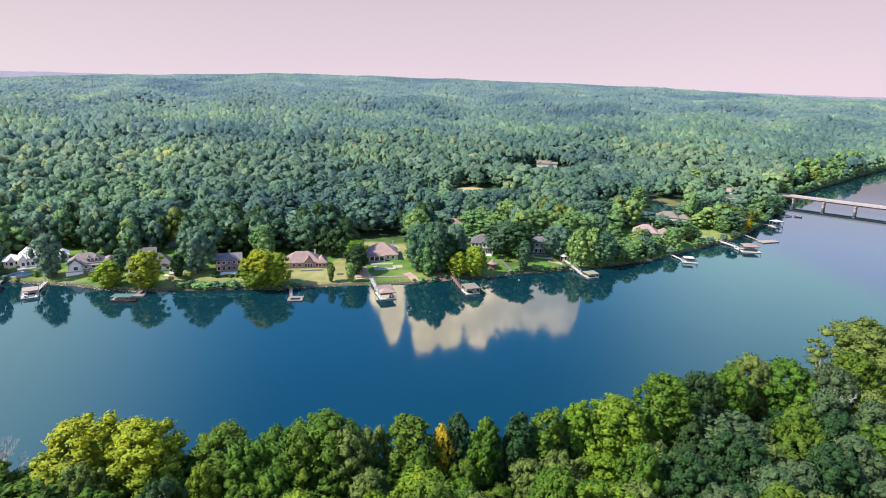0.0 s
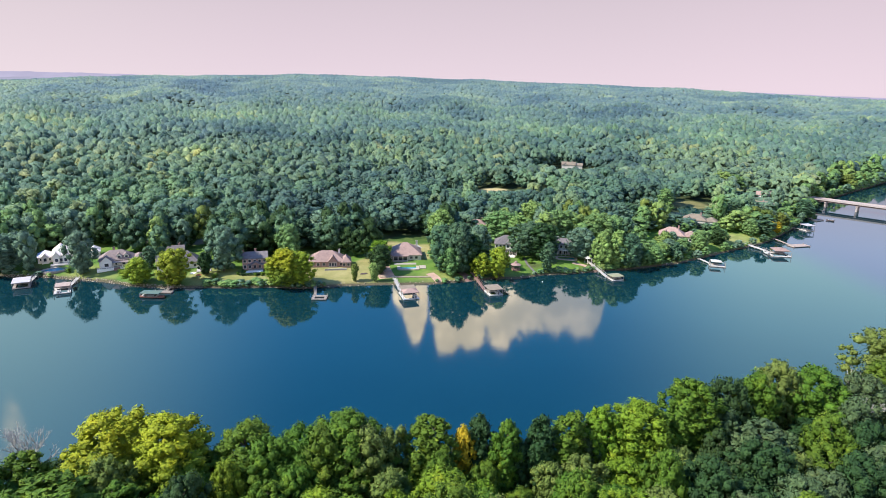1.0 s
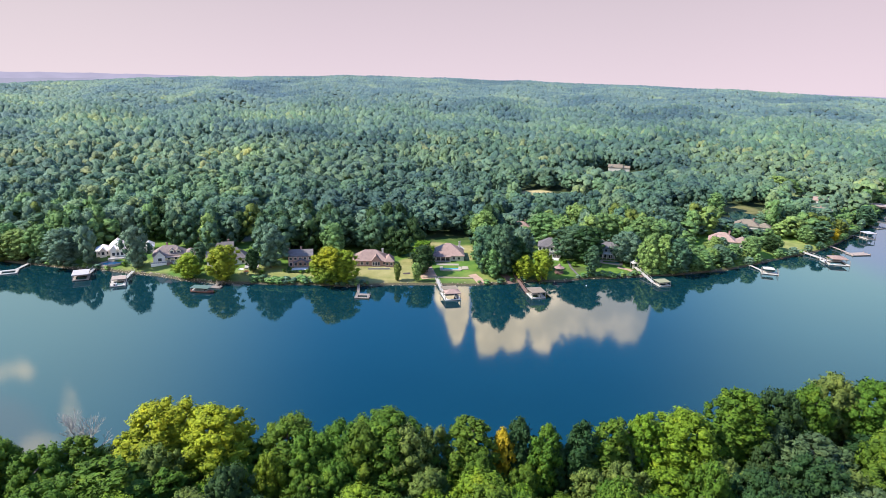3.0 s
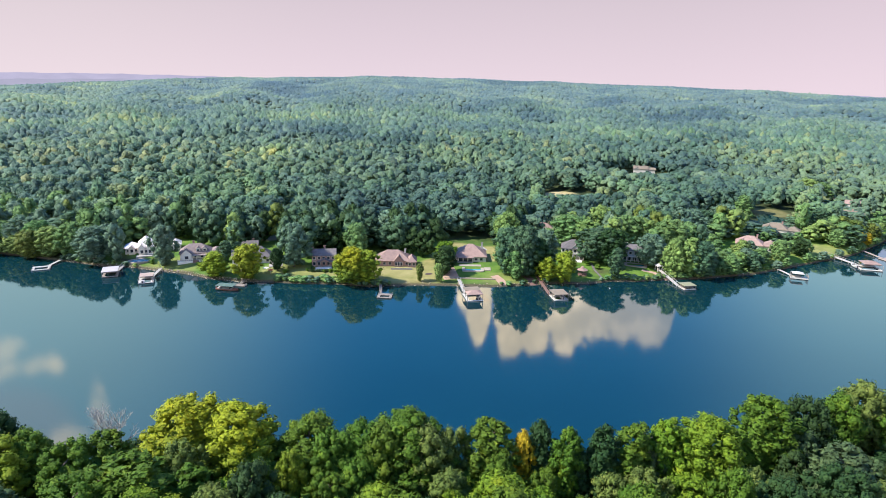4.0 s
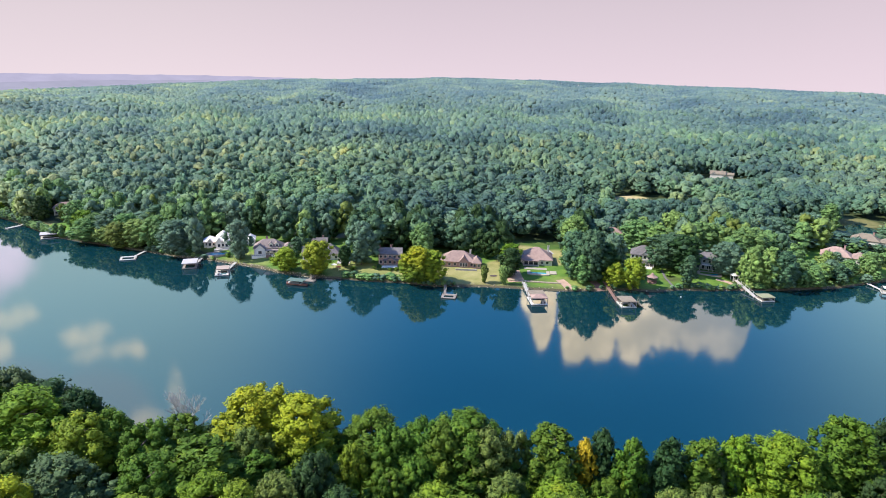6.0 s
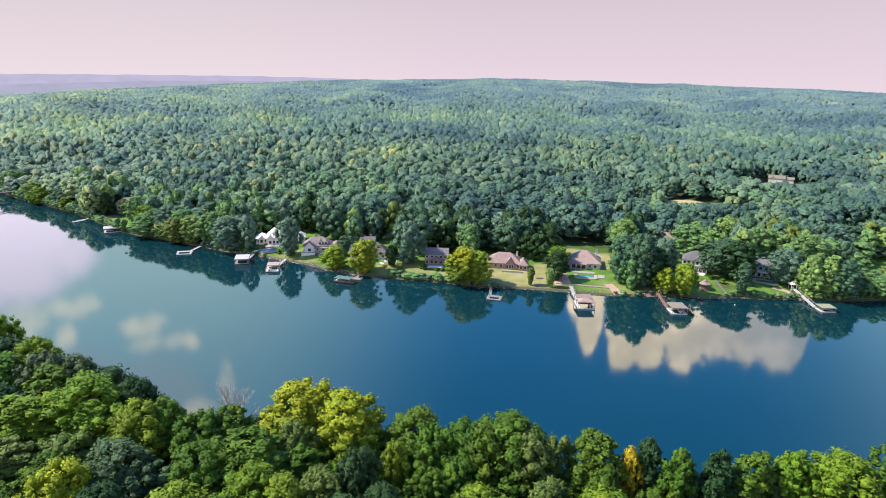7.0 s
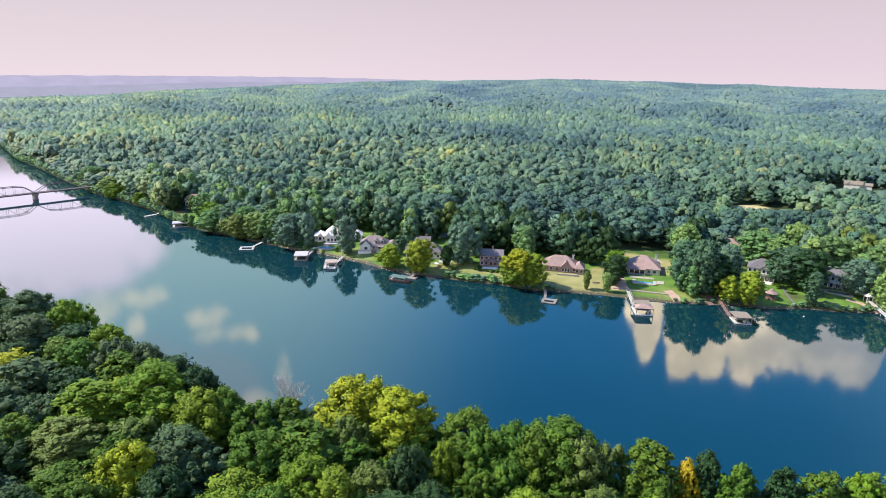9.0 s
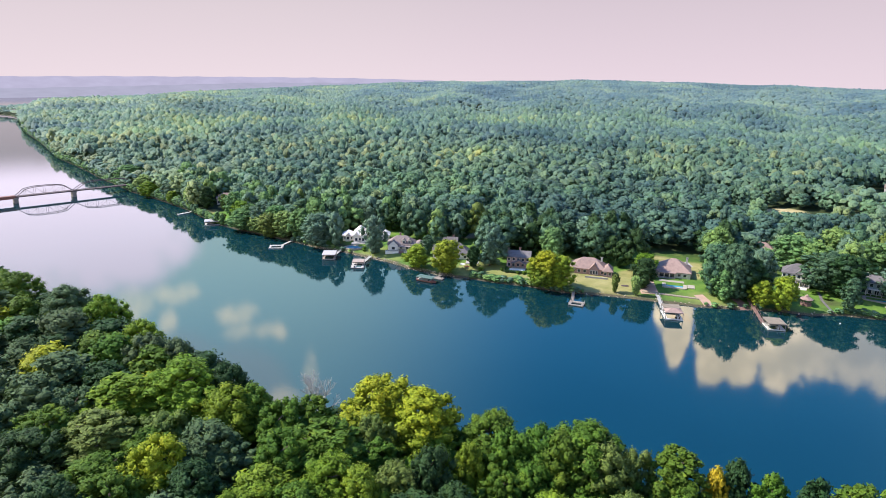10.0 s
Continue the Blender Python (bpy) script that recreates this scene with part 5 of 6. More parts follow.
dock(218, 396.4, 17, 13, 6.0, "low tan-brown dock with long walkway", "", BROWN, RUSSET, False, gang=(206.7, 418), gang_mat=RUSSET, gang_z=1.4, rails=False)
dock(247.5, 443, 16, 7, 7, "white two-deck boathouse near the bridge", "flat", DULL, DECKING, True, 4.2, (236, 452), TIMBER, 1.2, rails=False)
dock(275, 481.5, 30, 9, 5, "small grey dock near the bridge", "", TIMBER, TIMBER, False, gang=(268, 492), rails=False)
boat(283, 483, 0.1, 60, 5.5, "dark motor boat beside the small dock", stripe=STEEL)
dock(-68, 267.7, 6, 7.0, 6.0, "small low timber dock on the water", "", TIMBER, TIMBER, True, gang=(-74.4, 286.5), gang_mat=TIMBER, gang_z=1.2, from_x=-2.4, gang_w=1.1)
boat(-145, 264, 0.15, -90, 11.0, "red pontoon boat under a green canopy", True, RUST)
dock(-143.5, 269.5, 2, 9, 3.0, "small timber landing below the bank", "", TIMBER, TIMBER, False, gang=(-143, 279), gang_z=1.0)
dock(-188.5, 264.2, 30, 7.0, 10, "pale two-level boat dock with flat top", "flat", RUSSET, DECKING, True, 2.5, (-193.4, 284.5), DECKING, 1.5, roof_box=(-2.6, 3.2, 3.8, 9.6))
boat(-191.3, 266.2, 0.2, 30, 5.5, "white boat tied beside the dock")
dock(-211.8, 269.4, 31, 7.4, 9.5, "boat dock with flat white roof on posts", "flat", DULL, TIMBER, True, 2.9, (-217.5, 290.5), DECKING, 1.4)
dock(-253.6, 272.0, 35, 8.5, 7.5, "low white open dock with walkway", "", PALE, DECKING, True, gang=(-256, 289), gang_mat=DECKING, gang_z=1.0, rails=False)
dock(-331.5, 295.5, 45, 11, 8.0, "boat dock with flat white roof and long walkway", "flat", DULL, DECKING, True, 2.8, (-331, 322), DECKING, 1.4, rails=False)
dock(-379.3, 306.5, -7, 2.6, 9.0, "narrow pale pier under bank trees", "", PALE, DECKING, False, gang=(-377.5, 322), rails=False)


def pergola(x, y, rot):
    p = thing("pergola", x, y, rot, "small white timber gateway over the walkway", "pergola")
    for sx in (-1.3, 1.3):
        for sy in (-1.3, 1.3):
            part("post", box(sx - 0.1, sx + 0.1, sy - 0.1, sy + 0.1, -1.0, 2.9), WHITE, p)
    part("roof", roof(-1.4, 1.4, -1.4, 1.4, 3.1, 1.2, "hip", 0.4), PALE, p)


pergola(69, 337.5, 20)


def buoy(x, y):
    b = thing("buoy", x, y, 0, "small white mooring buoy on the water", "buoy", z=0.0)
    bm = bmesh.new()
    bmesh.ops.create_icosphere(bm, subdivisions=2, radius=0.35, matrix=Matrix.Translation((0, 0, 0.15)))
    part("float", bm, HULL, b, smooth=True)
    part("ring", add_rod(bmesh.new(), (0, 0, 0.45), (0, 0, 0.75), 0.06), STEEL, b)


buoy(40, 306)


def rowing_boat(x, y, rot):
    b = thing("rowing_boat", x, y, rot, "dark upturned rowing boat on the lawn", "boat")
    bm = bmesh.new()
    bmesh.ops.create_uvsphere(bm, u_segments=14, v_segments=8, radius=1.0)
    bmesh.ops.scale(bm, vec=(2.1, 0.75, 0.6), verts=bm.verts)
    bmesh.ops.bisect_plane(bm, geom=bm.verts[:] + bm.edges[:] + bm.faces[:], plane_co=(0, 0, 0), plane_no=(0, 0, -1), clear_outer=True)
    part("hull", bm, STEEL, b, smooth=True)
    part("keel", box(-1.8, 1.8, -0.04, 0.04, 0.5, 0.64), TIMBER, b)


rowing_boat(-53, 304, 20)


# ---------------------------------------------------------------- bridges
def truss_bridge():
    b = new("truss_bridge")
    a0, a1 = Vector((-497.2, 361.0, 0)), Vector((-519.5, 269.8, 0))
    way = (a1 - a0)
    b.matrix_basis = Matrix.Translation((a0.x, a0.y, 0)) @ Matrix.Rotation(math.atan2(way.y, way.x), 4, "Z")
    tagged(b, "old steel truss railway bridge over the river", "bridge")
    z, top, half, end = 5.0, 11.6, 2.6, way.length
    for x0, span in ((0.0, 52.0), (52.0, end - 52.0)):
        n = 6
        xs = [x0 + span * i / n for i in range(n + 1)]
        hs = [z, top - 1.2, top, top, top, top - 1.2, z]
        for side in (-half, half):
            bm = bmesh.new()
            for i in range(n):
                add_rod(bm, (xs[i], side, hs[i]), (xs[i + 1], side, hs[i + 1]), 0.25, sides=4)
            part("top_chord", bm, STEEL, b)
            part("bottom_chord", add_rod(bmesh.new(), (xs[0], side, z), (xs[-1], side, z), 0.36, sides=4), STEEL, b)
            for i in range(1, n):
                part("upright", add_rod(bmesh.new(), (xs[i], side, z), (xs[i], side, hs[i]), 0.11, sides=4), STEEL, b)
            for i in range(1, n - 1):
                p, q = ((xs[i], side, hs[i]), (xs[i + 1], side, z)) if i < n / 2 else ((xs[i], side, z), (xs[i + 1], side, hs[i + 1]))
                part("diagonal", add_rod(bmesh.new(), p, q, 0.07, sides=4), STEEL, b)
        for i in range(1, n):
            part("cross_strut", add_rod(bmesh.new(), (xs[i], -half, hs[i]), (xs[i], half, hs[i]), 0.12, sides=4), STEEL, b)
    part("track_deck", box(-14, end, -half, half, z - 0.5, z + 0.25), STEEL, b)
    part("girder", box(end + 0.1, end + 130, -2.2, 2.2, z - 1.4, z + 0.9), RUST, b, "rust red plate girder")
    for x in (0.0, 52.0, end, end + 32, end + 64, end + 96):
        bm = box(x - 1.3, x + 1.3, -3.2, 3.2, -3.5, z - 0.6, bevel=0.4)
        add_box(bm, x - 1.7, x + 1.7, -3.6, 3.6, z - 1.5, z - 0.52)
        part("pier", bm, TIMBER, b)


def road_bridge():
    b = new("road_bridge")
    a0, a1 = Vector((292.0, 560.5, 0)), Vector((353.0, 503.5, 0))
    way = a1 - a0
    b.matrix_basis = Matrix.Translation((a0.x, a0.y, 0)) @ Matrix.Rotation(math.atan2(way.y, way.x), 4, "Z")
    tagged(b, "long pale concrete road bridge on piers", "bridge")
    z, length = 6.6, 330.0
    part("deck", box(-40, length, -4.5, 4.5, z - 0.5, z), BEAM, b)
    for s in (-1, 1):
        part("girder", box(-40, length, s * 3.4 - 0.4, s * 3.4 + 0.4, z - 1.7, z - 0.502), STEEL, b, "dark steel girder")
        part("parapet", box(-40, length, s * 4.3 - 0.2, s * 4.3 + 0.2, z + 0.002, z + 0.75), BEAM, b)
    k = 0
    while 24 + k * 23.6 < length:
        x = 27 + k * 23.6
        bm = box(x - 0.9, x + 0.9, -4.2, 4.2, z - 2.8, z - 1.81, bevel=0.1)
        for s in (-2.6, 2.6):
            add_rod(bm, (x, s, -3), (x, s, z - 2.7), 0.9, sides=10)
        part("pier", bm, BEAM, b)
        k += 1


truss_bridge()
road_bridge()


# ---------------------------------------------------------------- trees and shrubs of the far bank
def dead_tree(x, y, h, label, spread=0.5, seed=1):
    """A bare tree: limbs fork into ever thinner twigs."""
    rs = random.Random(seed)
    base = new("dead_tree")
    base.matrix_basis = Matrix.Translation(place(x, y, -0.2))
    tagged(base, label, "tree")
    tr, br = bmesh.new(), bmesh.new()

    def grow(p, d, length, r, depth):
        q = p + d * length
        add_rod(tr if depth < 2 else br, p, q, r, r * 0.62, 6 if depth < 2 else 4)
        if depth == 6:
            return
        for _ in range((5, 3, 3, 3, 2, 2)[depth]):
            e = (d + Vector((rs.uniform(-1, 1), rs.uniform(-1, 1), rs.uniform(-0.1, 0.6))) * spread * 1.5).normalized()
            grow(p + d * length * rs.uniform(0.6, 1.0), e, length * rs.uniform(0.5, 0.72), r * 0.66, depth + 1)

    grow(Vector((0, 0, 0)), Vector((0.03, 0, 1)), h * 0.42, 0.34, 0)
    part("trunk", tr, DEAD, base)
    part("branch_crown", br, DEAD, base, "bare grey twigs")


dead_tree(-99.5, 120.5, 25, "bare grey tree without leaves above the bank", 0.5, 3)
dead_tree(101, 151, 24.5, "bare bleached snag among green trees", 0.45, 5)


def shore_tree(x, y, h, w, tone, shape="broad"):
    OPEN.append((x, y, w * 0.3))
    tree(x, y, h, w * (0.98 if shape == "broad" else 0.9), tone, "round" if shape == "broad" and w > h * 0.66 and int(x + y) % 3 else shape, "big" if w > 25 else "near" if w > 17 else "mid", group="trees on the far bank")


shore_tree(-520, 372, 16, 25.9, "meadow", "broad")
shore_tree(-474, 352, 14, 21.9, "willow", "round")
shore_tree(-424, 340, 16, 20, "teal", "round")
shore_tree(-326, 312, 19, 18, "meadow", "broad")
shore_tree(-305, 303, 15, 18.2, "meadow", "round")
shore_tree(-290, 302, 19, 19.7, "teal", "broad")
shore_tree(-277, 299, 18, 17.2, "meadow", "broad")
shore_tree(-296, 301, 10, 9.9, "willow", "round")
shore_tree(-305, 296, 14, 22.0, "meadow", "broad")
shore_tree(-290, 295, 11, 15.6, "willow", "round")
shore_tree(-277, 292, 16, 19.0, "pale", "round")
shore_tree(-264, 294, 17, 18, "willow", "round")
shore_tree(-235, 289, 20, 22, "teal", "round")
shore_tree(-252, 295, 20, 19, "meadow", "round")
shore_tree(-195, 291, 22, 15.5, "teal", "round")
shore_tree(-160, 280, 13, 15.5, "sunny", "round")
shore_tree(-142, 280, 18, 18, "sunny", "round")
shore_tree(-164, 299, 12, 8.5, "oak", "tall")
shore_tree(-132, 293, 12, 8.6, "dark", "round")
shore_tree(-125, 299, 24, 19, "teal", "round")
shore_tree(-97, 320, 20, 15.0, "meadow", "broad")
shore_tree(-89, 284, 19, 20, "yellow", "round")
shore_tree(-82, 286, 17, 18, "sunny", "round")
shore_tree(-94, 287, 13, 13, "sunny", "round")
shore_tree(-56, 294, 9.5, 5.2, "pale", "wild")
shore_tree(-46, 295, 10, 6.0, "willow", "wild")
shore_tree(-47, 324, 12, 15, "lime", "round")
shore_tree(-45, 306, 15, 14, "dark", "broad")
shore_tree(-13, 319, 18, 17, "meadow", "broad")
shore_tree(-13, 314, 24, 17, "oak", "round")
shore_tree(-4, 312, 27, 18, "oak", "broad")
shore_tree(-8, 308, 15, 13, "meadow", "round")
shore_tree(6, 321, 23, 16, "teal", "round")
shore_tree(2, 316, 20, 20, "dark", "broad")
shore_tree(17, 310, 16, 14, "sunny", "round")
shore_tree(8, 308, 13, 12, "sunny", "round")
shore_tree(37, 345, 20, 26.3, "oak", "broad")
shore_tree(43, 339, 21, 19.4, "dark", "broad")
shore_tree(44, 320.5, 17, 8.5, "oak", "tall")
shore_tree(65, 344, 18, 18.6, "teal", "broad")
shore_tree(75, 333, 20, 14, "willow", "round")
shore_tree(84, 334, 21, 13, "willow", "tall")
shore_tree(91, 335, 19, 17.8, "oak", "broad")
shore_tree(104, 347, 10.5, 14, "meadow", "round")
shore_tree(120, 360, 9.5, 10.5, "teal", "round")
shore_tree(114, 353, 9.5, 11.5, "willow", "round")
shore_tree(41, 385, 23, 21.9, "willow", "broad")
shore_tree(21, 370, 20, 24.5, "meadow", "broad")
shore_tree(31, 366, 19, 20.8, "willow", "broad")
shore_tree(56, 374, 21, 21.4, "meadow", "broad")
shore_tree(65, 382, 18, 21.9, "willow", "broad")
shore_tree(81, 374, 20, 23.5, "meadow", "broad")
shore_tree(96, 435, 12, 12.5, "yellow", "tall")
shore_tree(111, 420, 17.0, 17.3, "oak", "broad")
shore_tree(102, 410, 19.0, 20.4, "teal", "broad")
shore_tree(-16, 361, 22, 18, "willow", "broad")
shore_tree(-4, 372, 13, 15, "oak", "broad")
shore_tree(107, 343, 11, 12.5, "meadow", "broad")
shore_tree(130, 364, 9.5, 11, "meadow", "broad")
shore_tree(124, 357, 9.0, 11, "oak", "broad")
shore_tree(143, 373, 12.3, 13.2, "meadow", "round")
shore_tree(126, 374, 10.0, 10.2, "teal", "round")
shore_tree(121, 368, 11.2, 12.0, "willow", "round")
shore_tree(164, 392, 9.0, 9.2, "meadow", "broad")
shore_tree(159, 387, 10.1, 10.8, "dark", "broad")
shore_tree(196, 420, 10.0, 10.2, "oak", "broad")
shore_tree(191, 414, 11.2, 12.0, "meadow", "broad")
shore_tree(201, 457, 15.0, 15.3, "meadow", "broad")
shore_tree(193, 448, 16.8, 18.0, "oak", "broad")
shore_tree(214, 464, 13.0, 13.3, "oak", "broad")
shore_tree(210, 462, 14.6, 15.6, "teal", "broad")
shore_tree(217, 443, 12.0, 12.2, "teal", "broad")
shore_tree(211, 436, 13.4, 14.4, "pale", "broad")
shore_tree(229, 447, 10.0, 10.2, "teal", "broad")
shore_tree(224, 441, 11.2, 12.0, "pale", "broad")
shore_tree(214, 427, 9, 11.0, "gold", "round")
shore_tree(270, 493, 13.0, 13.3, "meadow", "tall")
shore_tree(263, 485, 14.6, 15.6, "oak", "tall")
shore_tree(293, 528, 8.0, 8.2, "oak", "round")
shore_tree(289, 523, 9.0, 9.6, "meadow", "round")
shore_tree(244, 572, 17, 20, "meadow", "broad")
shore_tree(240, 584, 20.0, 22, "teal", "broad")
shore_tree(232, 570, 20, 24, "willow", "broad")
shore_tree(146, 378, 11, 13.1, "willow", "round")
shore_tree(194, 429, 11, 11.3, "willow", "round")
shore_tree(126, 427, 20, 20.5, "teal", "broad")
shore_tree(148, 463, 21, 15, "meadow", "tall")
shore_tree(-367, 323, 17, 15, "dark", "round")
shore_tree(-414, 331, 10, 11, "lime", "round")
shore_tree(-456, 342, 13, 17, "lime", "broad")
shore_tree(-354, 327, 12, 7, "pale", "wild")
shore_tree(-310, 302, 17, 16, "lime", "round")


def shrub(x, y, h, w, tone):
    s = new("shrub", random.Random(int(x * 5 + y)).choice(KINDS["bush", "round"])[1])
    s.material_slots[0].link = "OBJECT"
    s.material_slots[0].material = LEAF[tone]
    k = w / TREE_W
    s.matrix_basis = Matrix.Translation(place(x, y, -h * 0.12)) @ Matrix.Diagonal((k, k, h / TREE_H, 1))
    tagged(s, "rounded leafy shrub on the river bank", "shrub", "shrubs on the far bank")


def bank_shrubs():
    rs = random.Random(31)
    for az0, az1, n, off in ((-24.5, -17.5, 64, 2.2), (-17.2, -13.6, 16, 1.6), (-60, -42, 60, 3), (6.5, 13, 26, 2), (13, 30, 70, 3), (-42, -36, 14, 2), (-3, 2, 6, 1.5)):
        for _ in range(n):
            az = rs.uniform(az0, az1)
            d = float(far_bank(az)) + off * rs.uniform(0.4, 1.5)
            w = rs.uniform(2.2, 4.6)
            shrub(math.sin(radians(az)) * d, math.cos(radians(az)) * d, w * rs.uniform(0.55, 0.9), w, rs.choice(("meadow", "meadow", "oak", "willow", "teal")))
    for x, y, w in ((-104, 296, 2.6), (-116, 295, 2.4), (-113, 296.5, 2.2), (-107, 295, 2.2), (-8, 318, 3.0), (31, 336, 3.0), (36, 332, 3.6), (-126, 290, 3.4), (-176, 292, 3), (-203, 292, 3.4), (-168, 288, 3.0)):
        shrub(x, y, w * 0.8, w, "green")
    # clipped hedge round the terrace of the brick house
    turn = Matrix.Translation((-110, 303, 0)) @ Matrix.Rotation(radians(17), 4, "Z")
    for u, v in [(-5.6 + 1.25 * i, -7.4) for i in range(9)] + [(sx, -6.2 + 1.3 * i) for sx in (-5.9, 5.2) for i in range(4)]:
        p = turn @ Vector((u, v, 0))
        shrub(p.x, p.y, 1.5, 1.9, "dark")


bank_shrubs()

HOUSES = [(-213, 310, 18), (-181, 304, 14), (-146, 303, 15), (-110, 307, 11), (-73, 316, 14), (-33, 334, 14), (6, 390, 9), (23, 351, 11), (57, 353, 10), (131, 395, 13), (160, 437, 13), (233, 500, 9), (258, 545, 8), (-368, 345, 10),
          (-197, 333, 6), (-161, 323, 6), (-42, 352, 13), (176, 490, 18), (27, 321, 5), (130, 470, 12), (113, 712, 15)]


EAST_HOUSES = [(131, 389, 1), (160, 432, 1), (233, 496, 1), (258, 540, 1)]


def bank_woods():
    """Single trees between the gardens and the closed forest."""
    rs = random.Random(77)
    done = [(x, y, r * 1.2) for x, y, r in OPEN]
    for _ in range(16000):
        az = rs.uniform(-50, 34)
        e = rs.uniform(4, 85)
        garden = -37 < az < 14
        if 14 <= az < 26.3 and e < 11:
            continue
        if garden and e < (31 if az < -22 else 38):
            continue
        d = float(far_bank(az)) + e
        x, y = math.sin(radians(az)) * d, math.cos(radians(az)) * d
        w = rs.uniform(8.5, 14)
        if any((x - a) ** 2 + (y - b) ** 2 < (r + w * 0.30) ** 2 for a, b, r in done) or any((x - a) ** 2 + (y - b) ** 2 < (r + w * 0.38) ** 2 for a, b, r in HOUSES):
            continue
        done.append((x, y, w * 0.30))
        east = az > 13
        if (east and e < 70 and rs.random() < 0.4) or (26.3 < az < 31 and e < 30):
            continue
        low = -49 < az < -45.4 and e < 40 or -0.8 < az < 2.2 and d < 384 or any(abs(az - bearing(a, b)) < 2.6 and 2 < math.hypot(a, b) - d < 48 for a, b, r in EAST_HOUSES)
        tone = rs.choices(("meadow", "oak", "teal", "willow", "pale", "dark"), (9, 4, 4, 5, 2, 0) if az > 2 else (7, 5, 9, 3, 1.5, 0) if az < -38 else (3, 9, 9, 0.4, 0.3, 0) if az < -33 else (1.5, 10, 3, 0.2, 0.1, 6))[0]
        h = rs.uniform(4.5, 7.5) if low or 17.6 < az < 21.2 and e > 20 else rs.uniform(9, 17) if east and e < 70 else rs.uniform(15, 24)
        tree(x, y, h, min(w * 1.1, h * 1.1), tone, rs.choice(("broad", "broad", "round", "tall", "wild")), "far", grove="bank_grove")


bank_woods()


def bank_thicket():
    """Low bushes overhanging the water where the banks are wild."""
    rs = random.Random(55)
    for az0, az1 in ((-61.5, -47.5), (29.5, 37.5), (14, 29)):
        az = az0
        while az < az1:
            d = float(far_bank(az))
            d2 = float(far_bank(az + 0.1))
            run = math.hypot(d2 - d, d * radians(0.1)) / 0.1
            k = d - (0.6 if az < -40 else 0) + rs.uniform(0.6, 1.8) * run / (d * radians(1)) * 0.6
            w = rs.uniform(4, 6.5)
            if 13 < az < 29 and rs.random() < 0.62:
                az += rs.uniform(3.0, 5.0) / run
                continue
            tree(math.sin(radians(az)) * k, math.cos(radians(az)) * k, rs.uniform(4, 9) if az < 20 or az > 29 else rs.uniform(3.5, 6), w, rs.choice(("oak", "teal", "meadow", "meadow")), "round", "bush" if d > 600 else "far", grove="bank_grove")
            az += rs.uniform(3.0, 5.0) / run


bank_thicket()


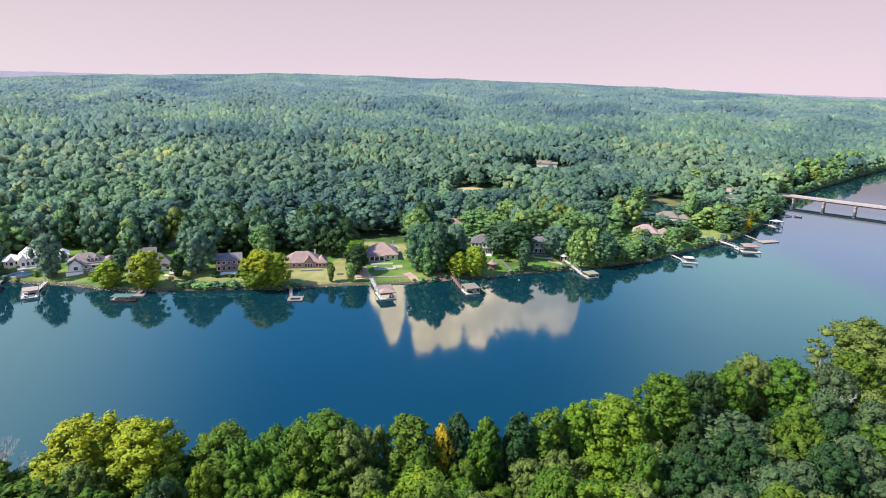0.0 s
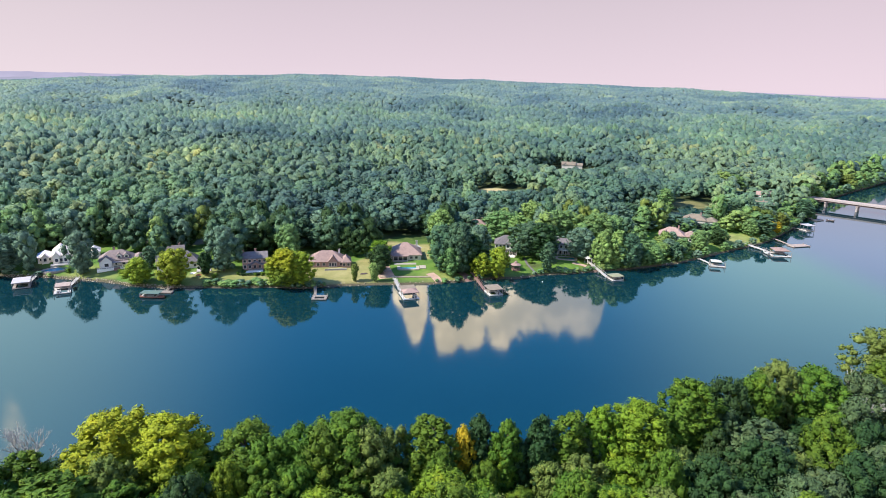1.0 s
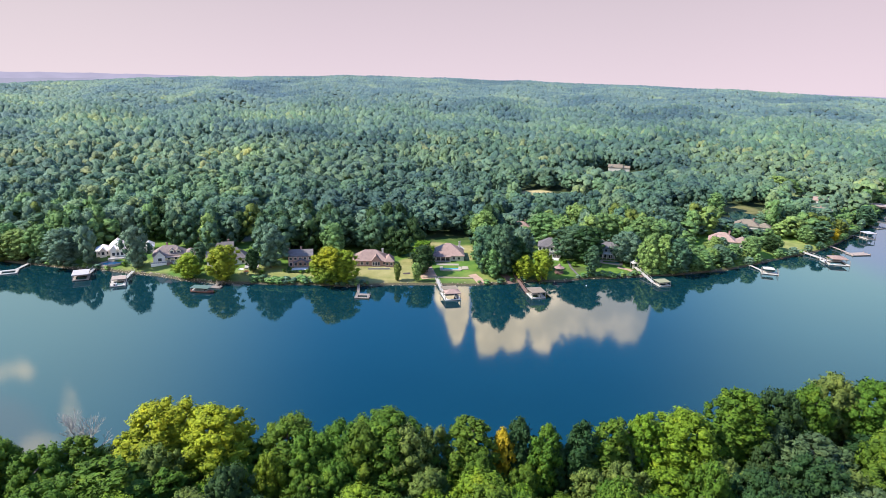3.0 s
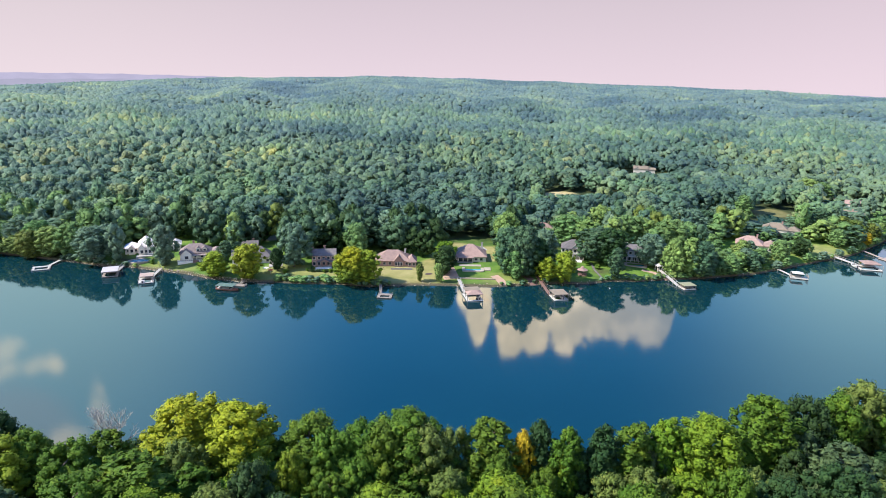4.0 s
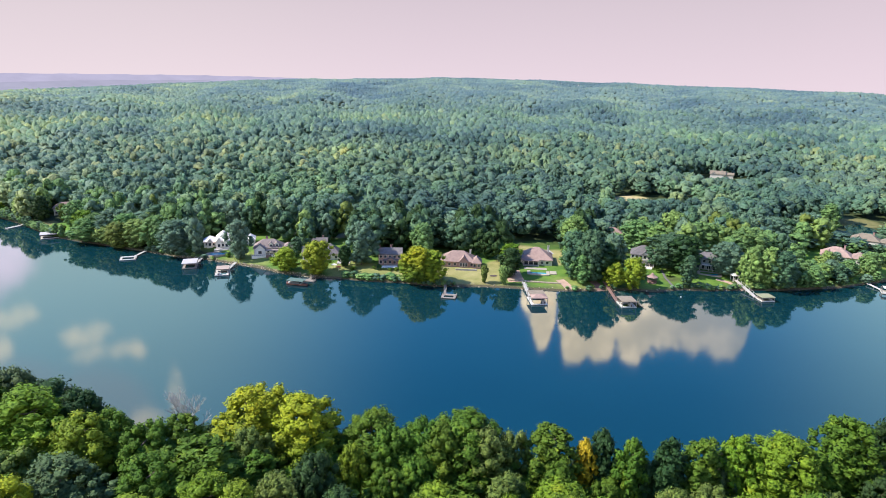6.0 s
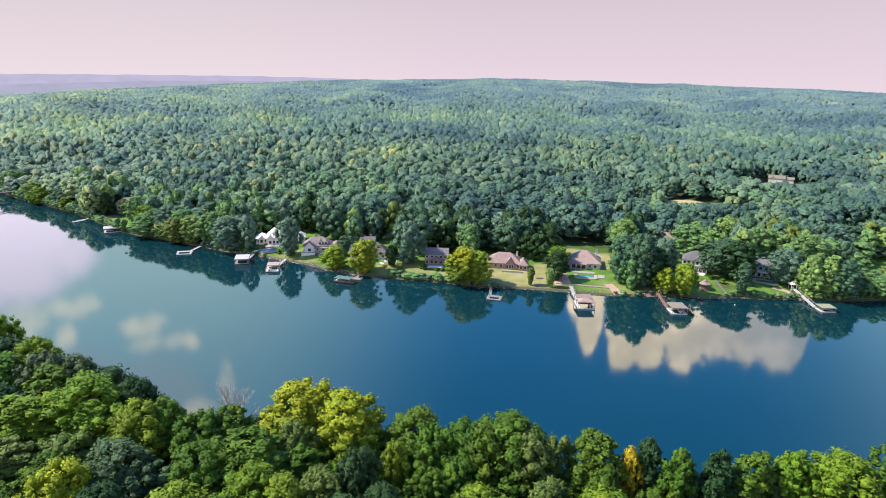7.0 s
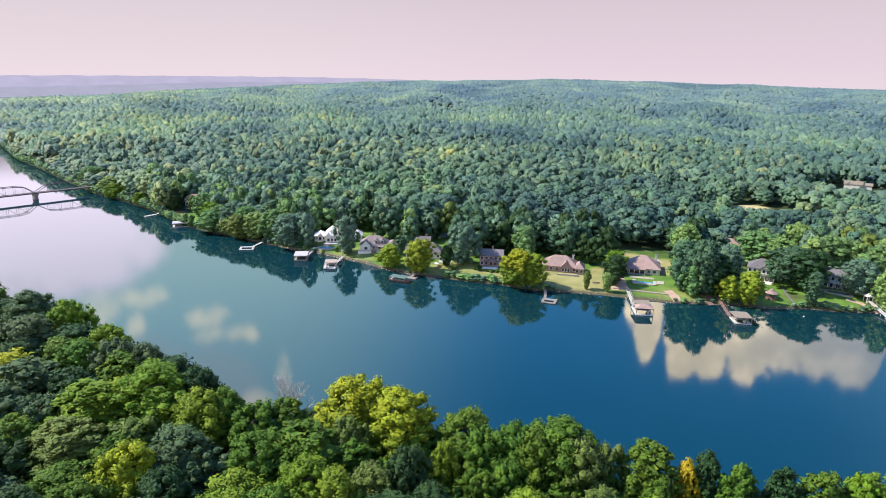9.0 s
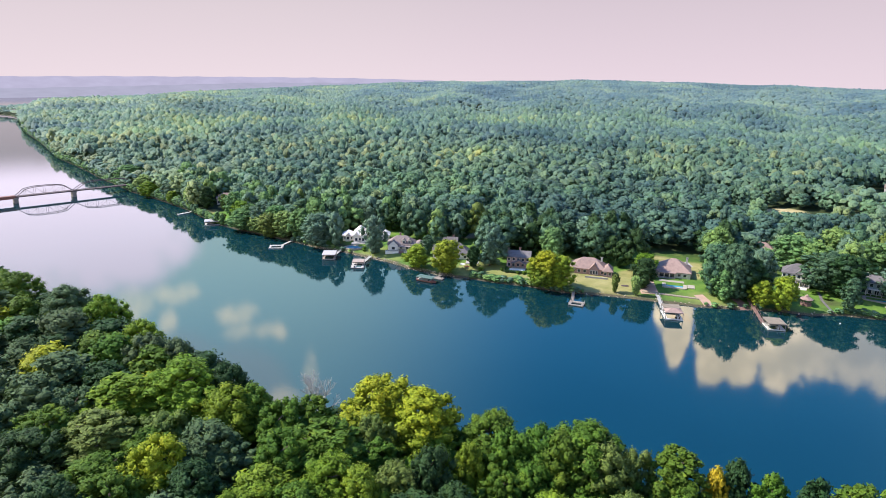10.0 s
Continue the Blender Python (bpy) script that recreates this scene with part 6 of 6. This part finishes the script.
def far_woods(name, lo, hi, step, kinds, seed, depth, calm):
    """Countless far trees joined into one, stamped from a few crowns; lo and hi are distances."""
    rs = np.random.RandomState(seed)
    xs, ys = np.meshgrid(np.arange(-2700, 2000, step), np.arange(150, 3400, step))
    x = (xs + rs.uniform(-0.45, 0.45, xs.shape) * step).ravel()
    y = (ys + rs.uniform(-0.45, 0.45, ys.shape) * step).ravel()
    az, d = np.degrees(np.arctan2(x, y)), np.hypot(x, y)
    e = d - far_bank(az)
    mixed_d = d * (1 + 0.22 * (np.sin(x * 12.9898 + y * 78.233) * 43758.5453 % 1 - 0.5))
    crest = np.interp(az, SKYLINE[:, 0], SKYLINE[:, 2])
    keep = (az > -67) & (az < 40) & (e > np.where((az < -47) | (az > 30), 2.5, 14)) & (mixed_d > lo) & (mixed_d <= hi) & (d < crest + 60)
    keep &= (e > depth) | (az < -48) | (az > 33)
    for a, b, r in OPEN:
        keep &= (x - a) ** 2 + (y - b) ** 2 > r * r
    x, y, az, d = x[keep], y[keep], az[keep], d[keep]
    n = len(x)
    grown = np.sin(x * 0.011 + 1.3 * np.sin(y * 0.006)) * np.cos(y * 0.013 + x * 0.004)
    even = np.clip((d - 700) / 1500, 0, 1)
    h = (17.5 + rs.uniform(-4.5, 4.5, n) * (1 - 0.6 * even)) * (1 + 0.14 * grown * (1 - 0.5 * even) + 0.13 * (1 - 0.5 * even) * np.sin(x * 0.085 + 2 * np.sin(y * 0.031)) * np.sin(y * 0.071 + 2 * np.sin(x * 0.027)))
    for a, b, r in YOUNG:
        h[(x - a) ** 2 + (y - b) ** 2 < r * r] *= 0.42
    # lower growth along the water beyond the bridge
    h *= np.where(e[keep] < 45, np.interp(az, [-60, -54, -51], [0.62, 0.66, 1.0]), 1.0)
    w = rs.uniform(0.92, 1.45 - 0.2 * (lo > 800), n) * step
    # tones even out far off and lighten westwards, partly haze put into colour
    tone = np.clip(0.46 + (rs.beta(2.2, 2.6, n) - 0.46) * (1 - 0.65 * even) + 0.16 * grown + np.interp(az, [-66, -50, -38, -28, 10, 30], [0.32, 0.28, 0.18, 0.06, 0.02, 0.12]), 0, 1)
    # share of the pale blue-green tint: grows with distance as painted haze
    far_haze = np.clip((d - 480) / 1500, 0, 1) * np.interp(az, [-66, -45, -25, 15, 38], [0.55, 0.6, 1.0, 1.0, 0.7])
    conifer_haze = np.clip(far_haze + rs.uniform(-0.2, 0.2, n) - 0.12 * grown, 0, 1)
    slim = rs.uniform(size=n) < 0.06 + 0.16 * conifer_haze
    w[slim] *= 0.7
    h[slim] *= 1.1
    z, turn, which = land(az, d), rs.uniform(0, 6.28, n), rs.randint(len(kinds), size=n)
    vs, fs, ns, sp, cn, k = [], [], [], [], [], 0
    for i, (v, f, nv) in enumerate(kinds):
        m = which == i
        q = m.sum()
        c, s = np.cos(turn[m])[:, None], np.sin(turn[m])[:, None]

        def spun(p):
            return np.stack([p[:, 0] * c - p[:, 1] * s, p[:, 0] * s + p[:, 1] * c, np.broadcast_to(p[:, 2], (q, len(p)))], 2)
        big = np.stack([w[m] / TREE_W, w[m] / TREE_W, h[m] / TREE_H], 1)[:, None, :]
        vs.append((spun(v) * big + np.stack([x[m], y[m], z[m]], 1)[:, None, :]).reshape(-1, 3))
        ns.append(spun(nv).reshape(-1, 3) + np.array([0, 0, calm]))
        fs.append((f[None] + (np.arange(q) * len(v))[:, None, None]).reshape(-1, 3) + k)
        sp.append(np.repeat(tone[m], len(v)))
        cn.append(np.repeat(conifer_haze[m], len(v)))
        k += q * len(v)
    me = mesh_from(name, np.concatenate(vs), np.concatenate(fs), WOODS, normals=(lambda q: q / np.linalg.norm(q, axis=1, keepdims=True))(np.concatenate(ns)))
    for key, data in (("species", sp), ("conifer_haze", cn)):
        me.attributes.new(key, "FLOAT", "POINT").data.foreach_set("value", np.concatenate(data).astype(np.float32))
    tagged(new(name, me), "dense green mixed forest rolling back to the ridge", "forest", kind="stuff")


def crown_set(balls, sprays, size, count=8):
    return [puff_arrays(100 * i + balls, TREE_H, TREE_W, ("dome", "round", "dome", "broad")[i % 4], balls, sprays, size, 0.24, 1.15) for i in range(count)]


def lump_set(ball, count=8, sprays=0, size=2.0, deep=0.29):
    """Crowns too far off to show single leaves: lumpy domes without an underside, with a few loose sprays."""
    out, dome = [], np.array([TREE_W / 2, TREE_W / 2, TREE_H * deep])
    for i in range(count):
        rs = np.random.RandomState(500 + i)
        grain = 1 + 0.2 * np.sin(ball[0][:, 0] * 4 + i) * np.cos(ball[0][:, 1] * 5 - i) + rs.uniform(-0.2, 0.2, len(ball[0]))
        v = ball[0] * grain[:, None] * dome + np.array([0, 0, TREE_H * 0.68])
        f = ball[1][ball[0][ball[1]][:, :, 2].mean(1) > -0.4]
        n = ball[0] + rs.normal(size=ball[0].shape) * 0.22
        if sprays:
            d = rs.normal(size=(sprays, 3))
            d[:, 2] = np.abs(d[:, 2]) - 0.3
            d /= np.linalg.norm(d, axis=1, keepdims=True)
            q = d + rs.normal(size=d.shape) * 0.45
            q /= np.linalg.norm(q, axis=1, keepdims=True)
            pos = d * dome * rs.uniform(0.88, 1.12, (sprays, 1)) + np.array([0, 0, TREE_H * 0.68])
            sv, sf = leaf_sprays(pos, q, size, rs, d + np.array([0, 0, 0.8]))
            f, v, n = np.concatenate([f, sf + len(v)]), np.concatenate([v, sv]), np.concatenate([n, np.repeat(d * 0.8 + q * 0.4, 3, 0)])
        out.append((v, f, n / np.linalg.norm(n, axis=1, keepdims=True)))
    return out


plant_groves()
# last value: normals turned upward, more so far off, flatten shading like haze
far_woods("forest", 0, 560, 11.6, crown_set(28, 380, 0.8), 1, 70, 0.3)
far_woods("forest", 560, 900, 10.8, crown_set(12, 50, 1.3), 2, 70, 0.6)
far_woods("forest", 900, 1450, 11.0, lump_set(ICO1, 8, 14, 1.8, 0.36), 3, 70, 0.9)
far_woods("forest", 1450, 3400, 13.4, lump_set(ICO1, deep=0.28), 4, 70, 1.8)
